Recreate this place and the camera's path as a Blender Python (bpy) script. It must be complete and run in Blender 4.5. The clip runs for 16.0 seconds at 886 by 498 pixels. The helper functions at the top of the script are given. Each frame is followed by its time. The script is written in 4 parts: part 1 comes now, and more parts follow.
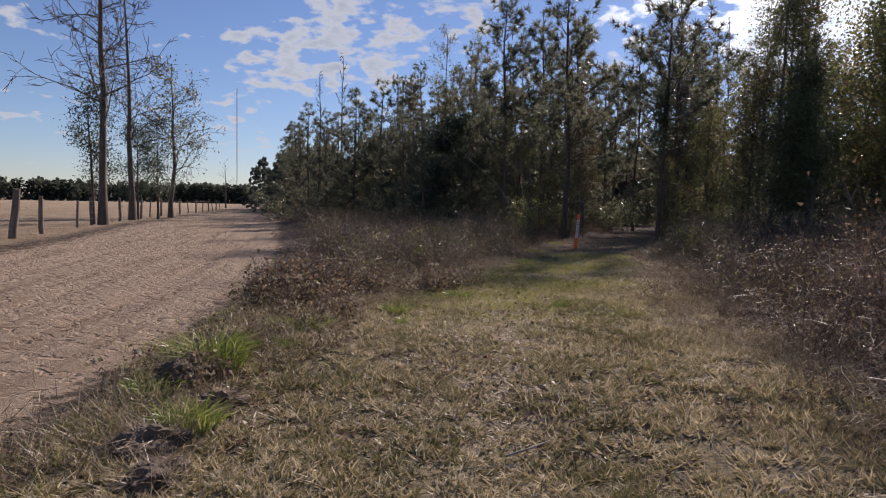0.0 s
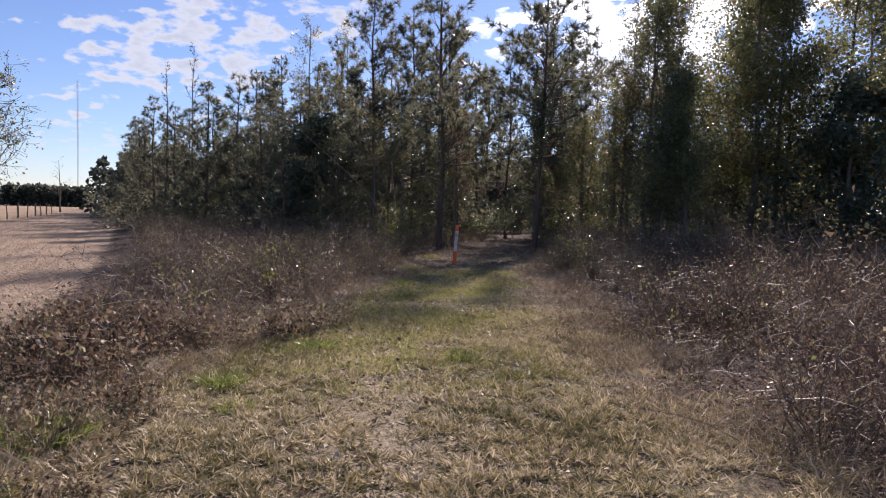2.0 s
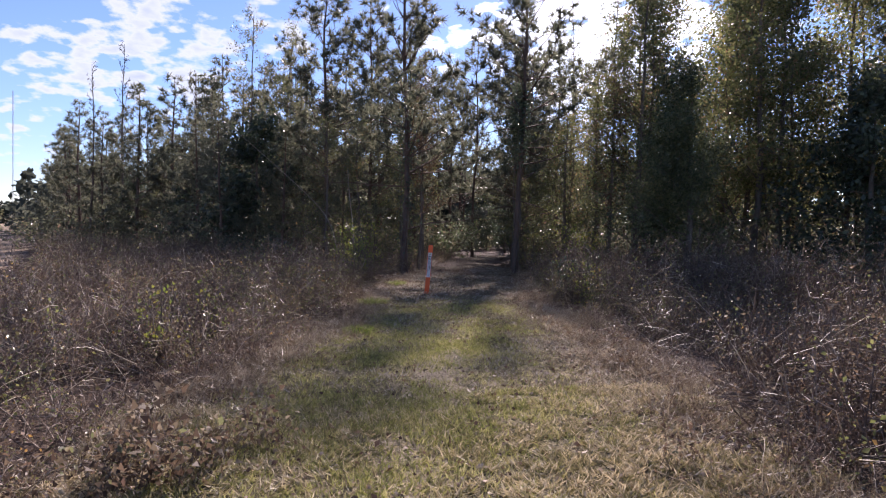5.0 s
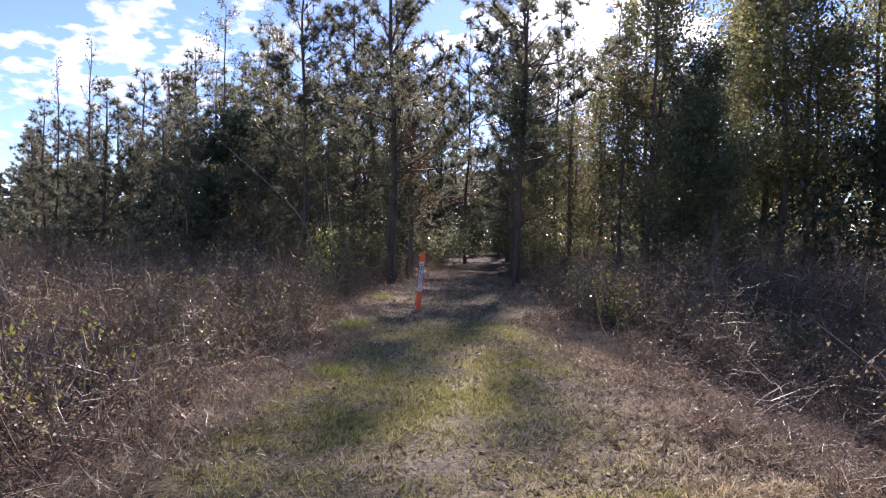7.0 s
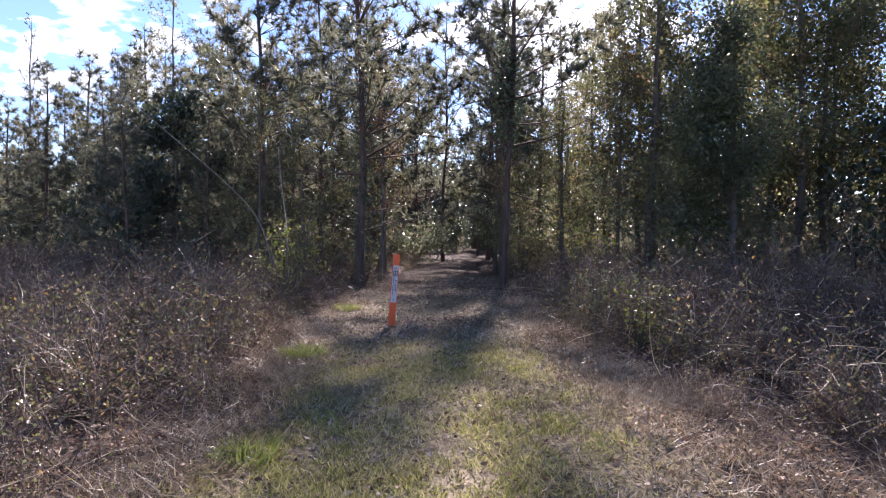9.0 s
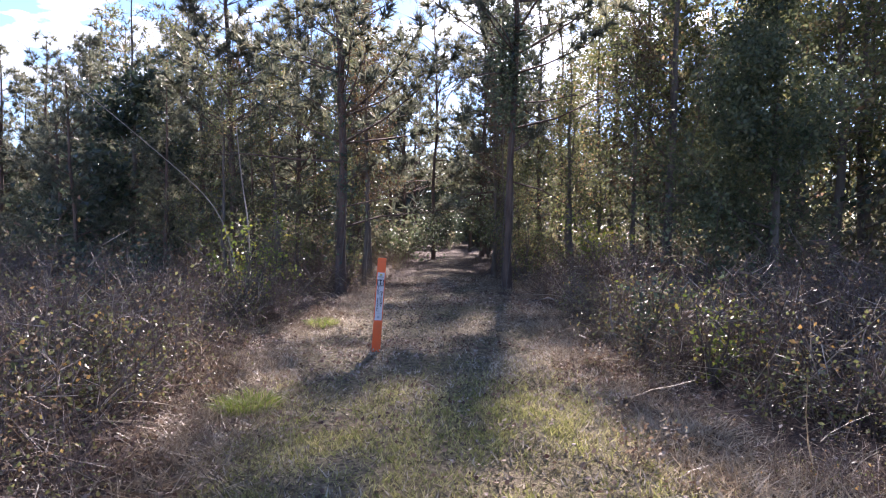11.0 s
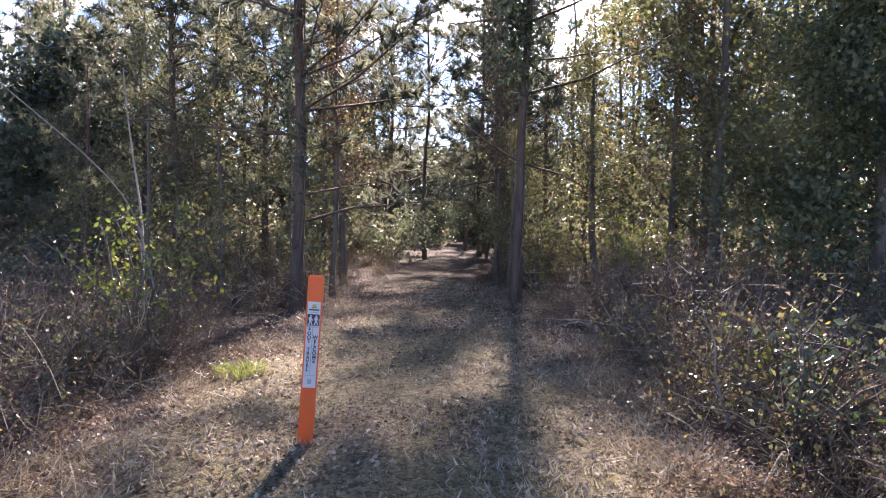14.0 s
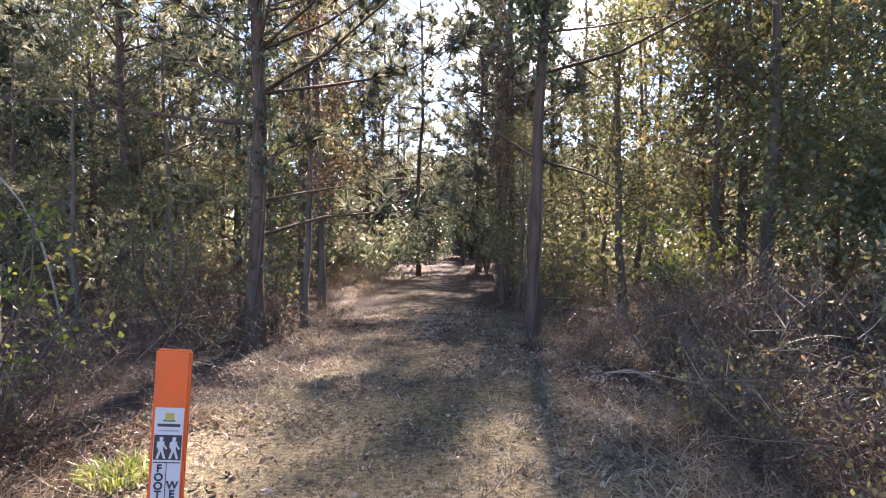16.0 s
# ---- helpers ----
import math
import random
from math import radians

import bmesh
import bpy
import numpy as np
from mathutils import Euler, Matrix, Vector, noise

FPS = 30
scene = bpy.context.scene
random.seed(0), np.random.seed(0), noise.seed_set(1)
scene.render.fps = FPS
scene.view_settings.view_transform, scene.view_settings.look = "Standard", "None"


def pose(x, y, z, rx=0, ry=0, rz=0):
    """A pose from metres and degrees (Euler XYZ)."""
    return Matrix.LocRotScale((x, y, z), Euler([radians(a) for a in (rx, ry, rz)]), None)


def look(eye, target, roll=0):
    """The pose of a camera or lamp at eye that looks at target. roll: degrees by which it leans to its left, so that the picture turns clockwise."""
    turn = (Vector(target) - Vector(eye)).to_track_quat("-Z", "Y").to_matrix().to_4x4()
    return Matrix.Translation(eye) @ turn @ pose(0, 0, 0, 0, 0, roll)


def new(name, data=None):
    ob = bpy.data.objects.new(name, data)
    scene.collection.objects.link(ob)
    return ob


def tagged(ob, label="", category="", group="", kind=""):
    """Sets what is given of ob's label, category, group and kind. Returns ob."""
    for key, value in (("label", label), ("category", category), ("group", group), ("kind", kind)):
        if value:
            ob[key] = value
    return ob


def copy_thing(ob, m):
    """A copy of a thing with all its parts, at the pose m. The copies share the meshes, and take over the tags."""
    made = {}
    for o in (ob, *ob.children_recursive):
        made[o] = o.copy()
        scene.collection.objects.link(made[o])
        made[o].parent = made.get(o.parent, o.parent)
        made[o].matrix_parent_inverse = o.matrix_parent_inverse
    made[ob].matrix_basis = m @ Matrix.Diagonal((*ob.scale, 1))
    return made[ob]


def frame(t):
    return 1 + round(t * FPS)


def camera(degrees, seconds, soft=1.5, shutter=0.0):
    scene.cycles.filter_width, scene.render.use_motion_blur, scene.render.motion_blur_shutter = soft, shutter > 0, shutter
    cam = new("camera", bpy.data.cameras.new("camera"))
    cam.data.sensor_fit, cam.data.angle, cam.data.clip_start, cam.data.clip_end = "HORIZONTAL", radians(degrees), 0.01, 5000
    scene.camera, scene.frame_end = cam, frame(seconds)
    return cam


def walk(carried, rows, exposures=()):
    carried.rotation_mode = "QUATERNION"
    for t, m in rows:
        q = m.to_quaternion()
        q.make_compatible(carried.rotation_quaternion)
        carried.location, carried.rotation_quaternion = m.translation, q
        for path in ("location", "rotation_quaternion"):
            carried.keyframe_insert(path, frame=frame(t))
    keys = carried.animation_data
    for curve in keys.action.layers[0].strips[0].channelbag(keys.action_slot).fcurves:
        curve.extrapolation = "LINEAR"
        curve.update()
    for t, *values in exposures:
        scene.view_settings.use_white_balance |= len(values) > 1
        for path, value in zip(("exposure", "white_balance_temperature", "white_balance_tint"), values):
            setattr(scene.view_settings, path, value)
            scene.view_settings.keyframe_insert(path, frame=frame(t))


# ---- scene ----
cam = camera(68.8, 16.0, 1.1)
METRES, EYE, TILT, LEAN, TURN = 19.7, 1.5, 0.0, 0.0, 1.2
ROWS = [
    (0.0, 0.0, 0.0, 0.0, 0.08, -3.91, -1.17),
    (0.5, 0.0041, 0.0317, 0.0037, -2.6, -3.67, -1.59),
    (1.0, 0.0077, 0.0617, 0.0063, -8.3, -3.62, -1.67),
    (1.5, 0.0093, 0.0917, 0.0073, -10.84, -3.07, -1.49),
    (2.0, 0.0073, 0.1263, 0.0072, -11.56, -3.23, -1.46),
    (2.5, 0.0064, 0.1582, 0.0082, -11.8, -3.16, -1.41),
    (3.0, 0.0095, 0.1904, 0.0099, -12.37, -3.28, -1.33),
    (3.5, 0.0122, 0.2213, 0.0098, -13.44, -3.23, -1.1),
    (4.0, 0.0161, 0.2544, 0.0098, -14.31, -2.8, -1.28),
    (6.5, 0.049, 0.4086, 0.0084, -16.56, -1.12, -0.82),
    (7.0, 0.056, 0.4413, 0.0083, -16.64, -1.33, -0.96),
    (7.5, 0.0631, 0.474, 0.0081, -16.69, -1.57, -0.81),
    (8.0, 0.0722, 0.5073, 0.0088, -16.63, -1.72, -0.71),
    (8.5, 0.0809, 0.5378, 0.0089, -18.03, -1.74, -0.69),
    (9.0, 0.0902, 0.5687, 0.0094, -18.9, -1.75, -0.54),
    (11.5, 0.1329, 0.7113, 0.0102, -20.1, -2.46, -0.23),
    (12.0, 0.1449, 0.7389, 0.0099, -20.13, -2.69, -0.36),
    (12.5, 0.1545, 0.7679, 0.0103, -20.19, -2.78, -0.41),
    (13.0, 0.1672, 0.7955, 0.0101, -20.37, -2.89, -0.45),
    (13.5, 0.1743, 0.8229, 0.0098, -20.38, -2.76, -0.48),
    (14.0, 0.1871, 0.8515, 0.0081, -20.53, -2.53, -0.42),
    (14.5, 0.1965, 0.8824, 0.0093, -21.07, -2.41, -0.25),
    (15.0, 0.2104, 0.9098, 0.0096, -21.57, -2.45, -0.15),
    (15.5, 0.2186, 0.9372, 0.0091, -21.88, -2.26, -0.3),
    (16.0, 0.2276, 0.9651, 0.0074, -20.98, -1.42, -0.16),
]
EXPOSURES = [(0.0, 0.6, 6700, 25), (0.5, 0.7, 6700, 25), (1.5, 1.02, 6650, 27), (2.5, 1.12, 6600, 29), (4.0, 1.28, 6500, 30), (7.0, 1.7, 6400, 32), (9.0, 2.05, 6300, 31), (12.0, 2.58, 6450, 29),
             (13.0, 2.72, 6750, 29), (14.5, 2.82, 6750, 28), (16.0, 3.05, 7100, 27)]
walk(cam, [(t, pose(0, 0, EYE, TILT, LEAN, TURN) @ pose(METRES * x, METRES * y, METRES * z, 90 + pitch, roll, yaw)) for t, x, y, z, yaw, pitch, roll in ROWS],
     exposures=EXPOSURES)

# ---- world, sun ----
SUN_AZ, SUN_EL = 27.0, 32.0
world = bpy.data.worlds.new("sky")
scene.world = world
world.use_nodes = True
wn, wl = world.node_tree.nodes, world.node_tree.links
wn.clear()


def node(nodes, kind, inputs=None, operation="", data_type="", feature="", attribute_name="", use_clamp=False):
    n = nodes.new(kind)
    if operation:
        n.operation = operation
    if data_type:
        n.data_type = data_type
    if feature:
        n.feature = feature
    if attribute_name:
        n.attribute_name = attribute_name
    if use_clamp:
        n.use_clamp = True
    for k, v in (inputs or {}).items():
        n.inputs[k].default_value = v
    return n


sky = wn.new("ShaderNodeTexSky")
sky.sky_type, sky.sun_disc = "NISHITA", False
sky.sun_elevation, sky.sun_rotation = radians(SUN_EL), radians(SUN_AZ)
sky.air_density, sky.dust_density, sky.ozone_density = 1.0, 0.1, 4.0
tc = node(wn, "ShaderNodeTexCoord")
sep = node(wn, "ShaderNodeSeparateXYZ")
wl.new(tc.outputs["Generated"], sep.inputs[0])
# clouds lie on a flat layer: divide the direction by its height
zz = node(wn, "ShaderNodeMath", {1: 0.30}, operation="ADD")
wl.new(sep.outputs["Z"], zz.inputs[0])
dv = node(wn, "ShaderNodeVectorMath", operation="DIVIDE")
cz = node(wn, "ShaderNodeCombineXYZ")
for k in range(3):
    wl.new(zz.outputs[0], cz.inputs[k])
wl.new(tc.outputs["Generated"], dv.inputs[0])
wl.new(cz.outputs[0], dv.inputs[1])
n1 = node(wn, "ShaderNodeTexNoise", {"Scale": 13.0, "Detail": 7.0, "Roughness": 0.5, "Distortion": 0.0})
wl.new(dv.outputs[0], n1.inputs["Vector"])
n2 = node(wn, "ShaderNodeTexNoise", {"Scale": 3.0, "Detail": 3.0, "Roughness": 0.5})
wl.new(dv.outputs[0], n2.inputs["Vector"])
puff = node(wn, "ShaderNodeMath", {1: 0.40, 2: -0.245}, operation="MULTIPLY_ADD")
wl.new(n2.outputs["Fac"], puff.inputs[0])
sum_of = node(wn, "ShaderNodeMath", operation="ADD")
wl.new(n1.outputs["Fac"], sum_of.inputs[0])
wl.new(puff.outputs[0], sum_of.inputs[1])
cover = sum_of.outputs[0]
# banks of cumulus: direction, half-width in degrees, thickness
CLOUD_BANKS = [((-0.308, 0.925, 0.223), 2.6, 0.13), ((-0.245, 0.946, 0.213), 3.0, 0.17), ((-0.16, 0.95, 0.262), 5.5, 0.19), ((-0.09, 0.97, 0.225), 3.2, 0.17), ((-0.187, 0.962, 0.195), 2.2, 0.14),
               ((-0.121, 0.974, 0.189), 2.0, 0.17), ((0.0, 0.961, 0.273), 5.0, 0.16), ((-0.33, 0.93, 0.125), 4.5, 0.10), ((0.24, 0.937, 0.25), 5.0, 0.14), ((0.45, 0.845, 0.29), 11.0, 0.30)]
for way_to, wide, thick in CLOUD_BANKS:
    dot = node(wn, "ShaderNodeVectorMath", {1: Vector(way_to).normalized()}, operation="DOT_PRODUCT")
    wl.new(tc.outputs["Generated"], dot.inputs[0])
    bank_of = node(wn, "ShaderNodeMapRange", {1: math.cos(radians(wide)), 2: math.cos(radians(wide * 0.25)), 3: 0.0, 4: thick})
    wl.new(dot.outputs["Value"], bank_of.inputs[0])
    more_cover = node(wn, "ShaderNodeMath", operation="ADD")
    wl.new(cover, more_cover.inputs[0])
    wl.new(bank_of.outputs[0], more_cover.inputs[1])
    cover = more_cover.outputs[0]
cr = node(wn, "ShaderNodeValToRGB")
cr.color_ramp.elements[0].position, cr.color_ramp.elements[1].position = 0.57, 0.67
wl.new(cover, cr.inputs[0])
fade = node(wn, "ShaderNodeMapRange", {1: 0.0, 2: 0.12, 3: 0.45, 4: 0.92})
wl.new(sep.outputs["Z"], fade.inputs[0])
cm = node(wn, "ShaderNodeMath", operation="MULTIPLY")
wl.new(cr.outputs[0], cm.inputs[0])
wl.new(fade.outputs[0], cm.inputs[1])
# thick parts of a cloud are greyer, and thin ones glow round the sun
shade = node(wn, "ShaderNodeValToRGB")
shade.color_ramp.elements[0].position, shade.color_ramp.elements[1].position = 0.62, 0.85
shade.color_ramp.elements[0].color, shade.color_ramp.elements[1].color = (5.6, 6.3, 6.7, 1), (3.8, 4.6, 5.3, 1)
wl.new(cover, shade.inputs[0])
sun_dot = node(wn, "ShaderNodeVectorMath", {1: (math.sin(radians(SUN_AZ)) * math.cos(radians(SUN_EL)), math.cos(radians(SUN_AZ)) * math.cos(radians(SUN_EL)), math.sin(radians(SUN_EL)))}, operation="DOT_PRODUCT")
wl.new(tc.outputs["Generated"], sun_dot.inputs[0])
glow = node(wn, "ShaderNodeMapRange", {1: math.cos(radians(24)), 2: math.cos(radians(5)), 3: 1.0, 4: 4.0})
wl.new(sun_dot.outputs["Value"], glow.inputs[0])
lit = node(wn, "ShaderNodeVectorMath", operation="SCALE")
wl.new(shade.outputs[0], lit.inputs[0])
wl.new(glow.outputs[0], lit.inputs["Scale"])
hsv = node(wn, "ShaderNodeHueSaturation", {"Saturation": 1.02, "Value": 0.90})
wl.new(sky.outputs[0], hsv.inputs["Color"])
bg_mix = node(wn, "ShaderNodeMix", data_type="RGBA")
wl.new(cm.outputs[0], bg_mix.inputs[0])
cool = node(wn, "ShaderNodeVectorMath", {1: (0.90, 0.96, 1.06)}, operation="MULTIPLY")
wl.new(hsv.outputs[0], cool.inputs[0])
wl.new(cool.outputs[0], bg_mix.inputs[6])
wl.new(lit.outputs[0], bg_mix.inputs[7])
bg = node(wn, "ShaderNodeBackground", {"Strength": 0.064})
wl.new(bg_mix.outputs[2], bg.inputs[0])
out = node(wn, "ShaderNodeOutputWorld")
wl.new(bg.outputs[0], out.inputs[0])

sun_data = bpy.data.lights.new("sun", "SUN")
sun_data.energy, sun_data.angle, sun_data.color = 4.1, radians(2.2), (1.0, 0.94, 0.85)
sun = new("sun", sun_data)
to_sun = Vector((math.sin(radians(SUN_AZ)) * math.cos(radians(SUN_EL)), math.cos(radians(SUN_AZ)) * math.cos(radians(SUN_EL)), math.sin(radians(SUN_EL))))
sun.matrix_world = look(to_sun * 60, (0, 0, 0))


# ---- materials ----
def material(name):
    m = bpy.data.materials.new(name)
    m.use_nodes = True
    nt = m.node_tree
    return m, nt.nodes, nt.links, nt.nodes["Principled BSDF"]


def ramp_node(nodes, stops):
    r = nodes.new("ShaderNodeValToRGB")
    el = r.color_ramp.elements
    while len(el) < len(stops):
        el.new(0.5)
    for e, (p, c) in zip(el, stops):
        e.position, e.color = p, (*c, 1)
    return r


def foliage(name, stops, rough=0.45, through_light=0.35, patch=0.5, spec=0.5, clump=0.0, clumps=9.0):
    """Leaves, blades and needles: a colour for each, shifted by patches, partly see-through to light."""
    m, n, l, p = material(name)
    geo = n.new("ShaderNodeNewGeometry")
    nz = node(n, "ShaderNodeTexNoise", {"Scale": 0.9, "Detail": 3.0})
    l.new(geo.outputs["Position"], nz.inputs["Vector"])
    mr = node(n, "ShaderNodeMapRange", {1: 0.3, 2: 0.7, 3: -patch / 2, 4: patch / 2})
    l.new(nz.outputs["Fac"], mr.inputs[0])
    shift = mr.outputs[0]
    if clump:
        nz2 = node(n, "ShaderNodeTexNoise", {"Scale": clumps, "Detail": 2.0})
        l.new(geo.outputs["Position"], nz2.inputs["Vector"])
        mr2 = node(n, "ShaderNodeMapRange", {1: 0.35, 2: 0.65, 3: -clump / 2, 4: clump / 2})
        l.new(nz2.outputs["Fac"], mr2.inputs[0])
        both = node(n, "ShaderNodeMath", operation="ADD")
        l.new(shift, both.inputs[0])
        l.new(mr2.outputs[0], both.inputs[1])
        shift = both.outputs[0]
    add = node(n, "ShaderNodeMath", operation="ADD", use_clamp=True)
    l.new(geo.outputs["Random Per Island"], add.inputs[0])
    l.new(shift, add.inputs[1])
    r = ramp_node(n, stops)
    l.new(add.outputs[0], r.inputs[0])
    l.new(r.outputs[0], p.inputs["Base Color"])
    p.inputs["Roughness"].default_value = rough
    p.inputs["Specular IOR Level"].default_value = spec
    tr = n.new("ShaderNodeBsdfTranslucent")
    l.new(r.outputs[0], tr.inputs["Color"])
    mx = node(n, "ShaderNodeMixShader", {0: through_light})
    l.new(p.outputs[0], mx.inputs[1])
    l.new(tr.outputs[0], mx.inputs[2])
    l.new(mx.outputs[0], n["Material Output"].inputs["Surface"])
    return m


def bark(name, dark, light, scale=14.0, depth=0.6):
    m, n, l, p = material(name)
    geo = n.new("ShaderNodeNewGeometry")
    mp = node(n, "ShaderNodeMapping", {"Scale": (1.0, 1.0, 0.25)})
    l.new(geo.outputs["Position"], mp.inputs[0])
    v = node(n, "ShaderNodeTexVoronoi", {"Scale": scale}, feature="DISTANCE_TO_EDGE")
    nz = node(n, "ShaderNodeTexNoise", {"Scale": 5.0, "Detail": 6.0, "Roughness": 0.65})
    l.new(mp.outputs[0], v.inputs["Vector"])
    l.new(mp.outputs[0], nz.inputs["Vector"])
    r = ramp_node(n, [(0.3, dark), (0.7, light)])
    l.new(nz.outputs["Fac"], r.inputs[0])
    l.new(r.outputs[0], p.inputs["Base Color"])
    mul = node(n, "ShaderNodeMath", operation="ADD")
    l.new(v.outputs["Distance"], mul.inputs[0])
    l.new(nz.outputs["Fac"], mul.inputs[1])
    b = node(n, "ShaderNodeBump", {"Strength": depth, "Distance": 0.02})
    l.new(mul.outputs[0], b.inputs["Height"])
    l.new(b.outputs[0], p.inputs["Normal"])
    p.inputs["Roughness"].default_value = 0.9
    return m


def worn_paint(name, colour, dirt, rough=0.5, amount=0.35):
    m, n, l, p = material(name)
    geo = n.new("ShaderNodeNewGeometry")
    nz = node(n, "ShaderNodeTexNoise", {"Scale": 9.0, "Detail": 8.0, "Roughness": 0.7})
    l.new(geo.outputs["Position"], nz.inputs["Vector"])
    mr = node(n, "ShaderNodeMapRange", {1: 0.45, 2: 0.8, 3: 0.0, 4: amount})
    l.new(nz.outputs["Fac"], mr.inputs[0])
    mx = node(n, "ShaderNodeMix", {6: (*colour, 1), 7: (*dirt, 1)}, data_type="RGBA")
    l.new(mr.outputs[0], mx.inputs[0])
    l.new(mx.outputs[2], p.inputs["Base Color"])
    p.inputs["Roughness"].default_value = rough
    return m


LEAF_UNDER = foliage("undergrowth_leaves", [(0, (0.10, 0.105, 0.06)), (0.6, (0.175, 0.18, 0.10)), (0.9, (0.24, 0.22, 0.13)), (1, (0.28, 0.19, 0.13))], 0.34, 0.6)
BRIAR = foliage("briar_leaves", [(0, (0.10, 0.07, 0.04)), (0.35, (0.11, 0.11, 0.045)), (0.7, (0.17, 0.19, 0.065)), (0.92, (0.30, 0.29, 0.10)), (1, (0.42, 0.25, 0.08))], 0.36, 0.45)
NEEDLE = foliage("pine_needles", [(0, (0.078, 0.09, 0.06)), (0.6, (0.135, 0.145, 0.094)), (1, (0.21, 0.20, 0.13))], 0.36, 0.65)
LEAF_DARK = foliage("dark_evergreen_leaves", [(0, (0.038, 0.053, 0.036)), (0.7, (0.064, 0.088, 0.052)), (1, (0.10, 0.13, 0.072))], 0.32, 0.4)
LEAF_MID = foliage("evergreen_leaves", [(0, (0.06, 0.08, 0.042)), (0.6, (0.105, 0.13, 0.062)), (1, (0.19, 0.20, 0.10))], 0.3, 0.55)
LEAF_OLIVE = foliage("olive_leaves", [(0, (0.09, 0.105, 0.042)), (0.6, (0.165, 0.18, 0.07)), (0.88, (0.24, 0.215, 0.095)), (1, (0.26, 0.17, 0.09))], 0.32, 0.65)
LEAF_YELLOW = foliage("yellow_green_leaves", [(0, (0.10, 0.14, 0.025)), (0.6, (0.2, 0.24, 0.04)), (1, (0.36, 0.30, 0.06))], 0.4, 0.45)
LEAF_PALE = foliage("pale_glossy_leaves", [(0, (0.10, 0.14, 0.06)), (0.6, (0.20, 0.24, 0.13)), (1, (0.36, 0.38, 0.27))], 0.22, 0.45)
LEAF_RUST = foliage("withered_leaves", [(0, (0.06, 0.035, 0.02)), (0.5, (0.12, 0.075, 0.035)), (1, (0.2, 0.15, 0.08))], 0.5, 0.35)
BRAMBLE_LEAF = foliage("bramble_leaves", [(0, (0.10, 0.062, 0.046)), (0.3, (0.155, 0.102, 0.07)), (0.55, (0.15, 0.13, 0.065)), (0.82, (0.15, 0.165, 0.07)), (0.965, (0.22, 0.19, 0.11)), (1, (0.42, 0.38, 0.28))], 0.5, 0.5, patch=0.9, spec=0.35)
DEAD_LEAF = foliage("shrivelled_leaves", [(0, (0.076, 0.05, 0.035)), (0.5, (0.132, 0.09, 0.06)), (0.85, (0.19, 0.142, 0.092)), (1, (0.30, 0.245, 0.165))], 0.6, 0.5, patch=0.7, spec=0.25)
BRAMBLE_STEM = foliage("dead_stems", [(0, (0.078, 0.052, 0.04)), (0.5, (0.132, 0.09, 0.066)), (0.88, (0.205, 0.152, 0.108)), (1, (0.40, 0.33, 0.25))], 0.6, 0.1)
STRAW = foliage("straw", [(0, (0.12, 0.085, 0.052)), (0.5, (0.24, 0.185, 0.115)), (1, (0.44, 0.365, 0.25))], 0.5, 0.25, clump=0.7, clumps=6.0)
TURF = foliage("turf_blades", [(0, (0.135, 0.125, 0.05)), (0.3, (0.23, 0.20, 0.09)), (0.6, (0.37, 0.30, 0.165)), (1, (0.62, 0.52, 0.35))], 0.5, 0.35, patch=0.7, clump=0.7, clumps=14.0)
# turf greyed for the wooded stretch, its shade put into the blade colour
TURF_GREY = foliage("shade_grey_turf_blades", [(0, (0.10, 0.088, 0.05)), (0.4, (0.185, 0.155, 0.10)), (0.75, (0.31, 0.265, 0.19)), (1, (0.48, 0.42, 0.32))], 0.55, 0.3, patch=0.7, clump=0.8)
TURF_GREEN = foliage("green_turf_blades", [(0, (0.15, 0.165, 0.045)), (0.5, (0.30, 0.295, 0.09)), (1, (0.50, 0.45, 0.21))], 0.5, 0.4, patch=0.6, clump=0.6, clumps=12.0)
GREEN_GRASS = foliage("fresh_grass_blades", [(0, (0.09, 0.13, 0.025)), (0.5, (0.18, 0.23, 0.045)), (0.85, (0.30, 0.32, 0.09)), (1, (0.42, 0.37, 0.2))], 0.4, 0.4)
LITTER = foliage("fallen_leaves", [(0, (0.085, 0.05, 0.036)), (0.4, (0.20, 0.125, 0.085)), (0.75, (0.32, 0.225, 0.155)), (1, (0.46, 0.38, 0.30))], 0.7, 0.15, spec=0.3, clump=0.5)
PINE_BARK = bark("pine_bark", (0.05, 0.031, 0.022), (0.15, 0.10, 0.074), 9.0, 1.0)
GREY_BARK = bark("grey_bark", (0.062, 0.048, 0.038), (0.16, 0.13, 0.10), 20)
PALE_BARK = bark("pale_bark", (0.15, 0.13, 0.11), (0.32, 0.29, 0.25), 30, 0.3)
OLD_WOOD = bark("weathered_wood", (0.10, 0.075, 0.055), (0.24, 0.20, 0.16), 30)
ORANGE = worn_paint("orange_plastic", (0.80, 0.115, 0.018), (0.4, 0.12, 0.05), 0.45)
EARTH = bark("shade_dark_earth", (0.045, 0.032, 0.022), (0.15, 0.11, 0.075), 26.0, 0.8)
SAND = worn_paint("loose_sand", (0.30, 0.22, 0.15), (0.16, 0.11, 0.075), 0.95, 0.8)
STICKER = worn_paint("white_sticker", (0.56, 0.55, 0.56), (0.4, 0.38, 0.35), 0.4)
PRINT = worn_paint("dark_print", (0.035, 0.03, 0.035), (0.10, 0.09, 0.09), 0.5)
GREY_PRINT = worn_paint("grey_print", (0.33, 0.34, 0.36), (0.2, 0.2, 0.2), 0.5)
GOLD_PRINT = worn_paint("ochre_print", (0.5, 0.36, 0.06), (0.3, 0.2, 0.06), 0.5)
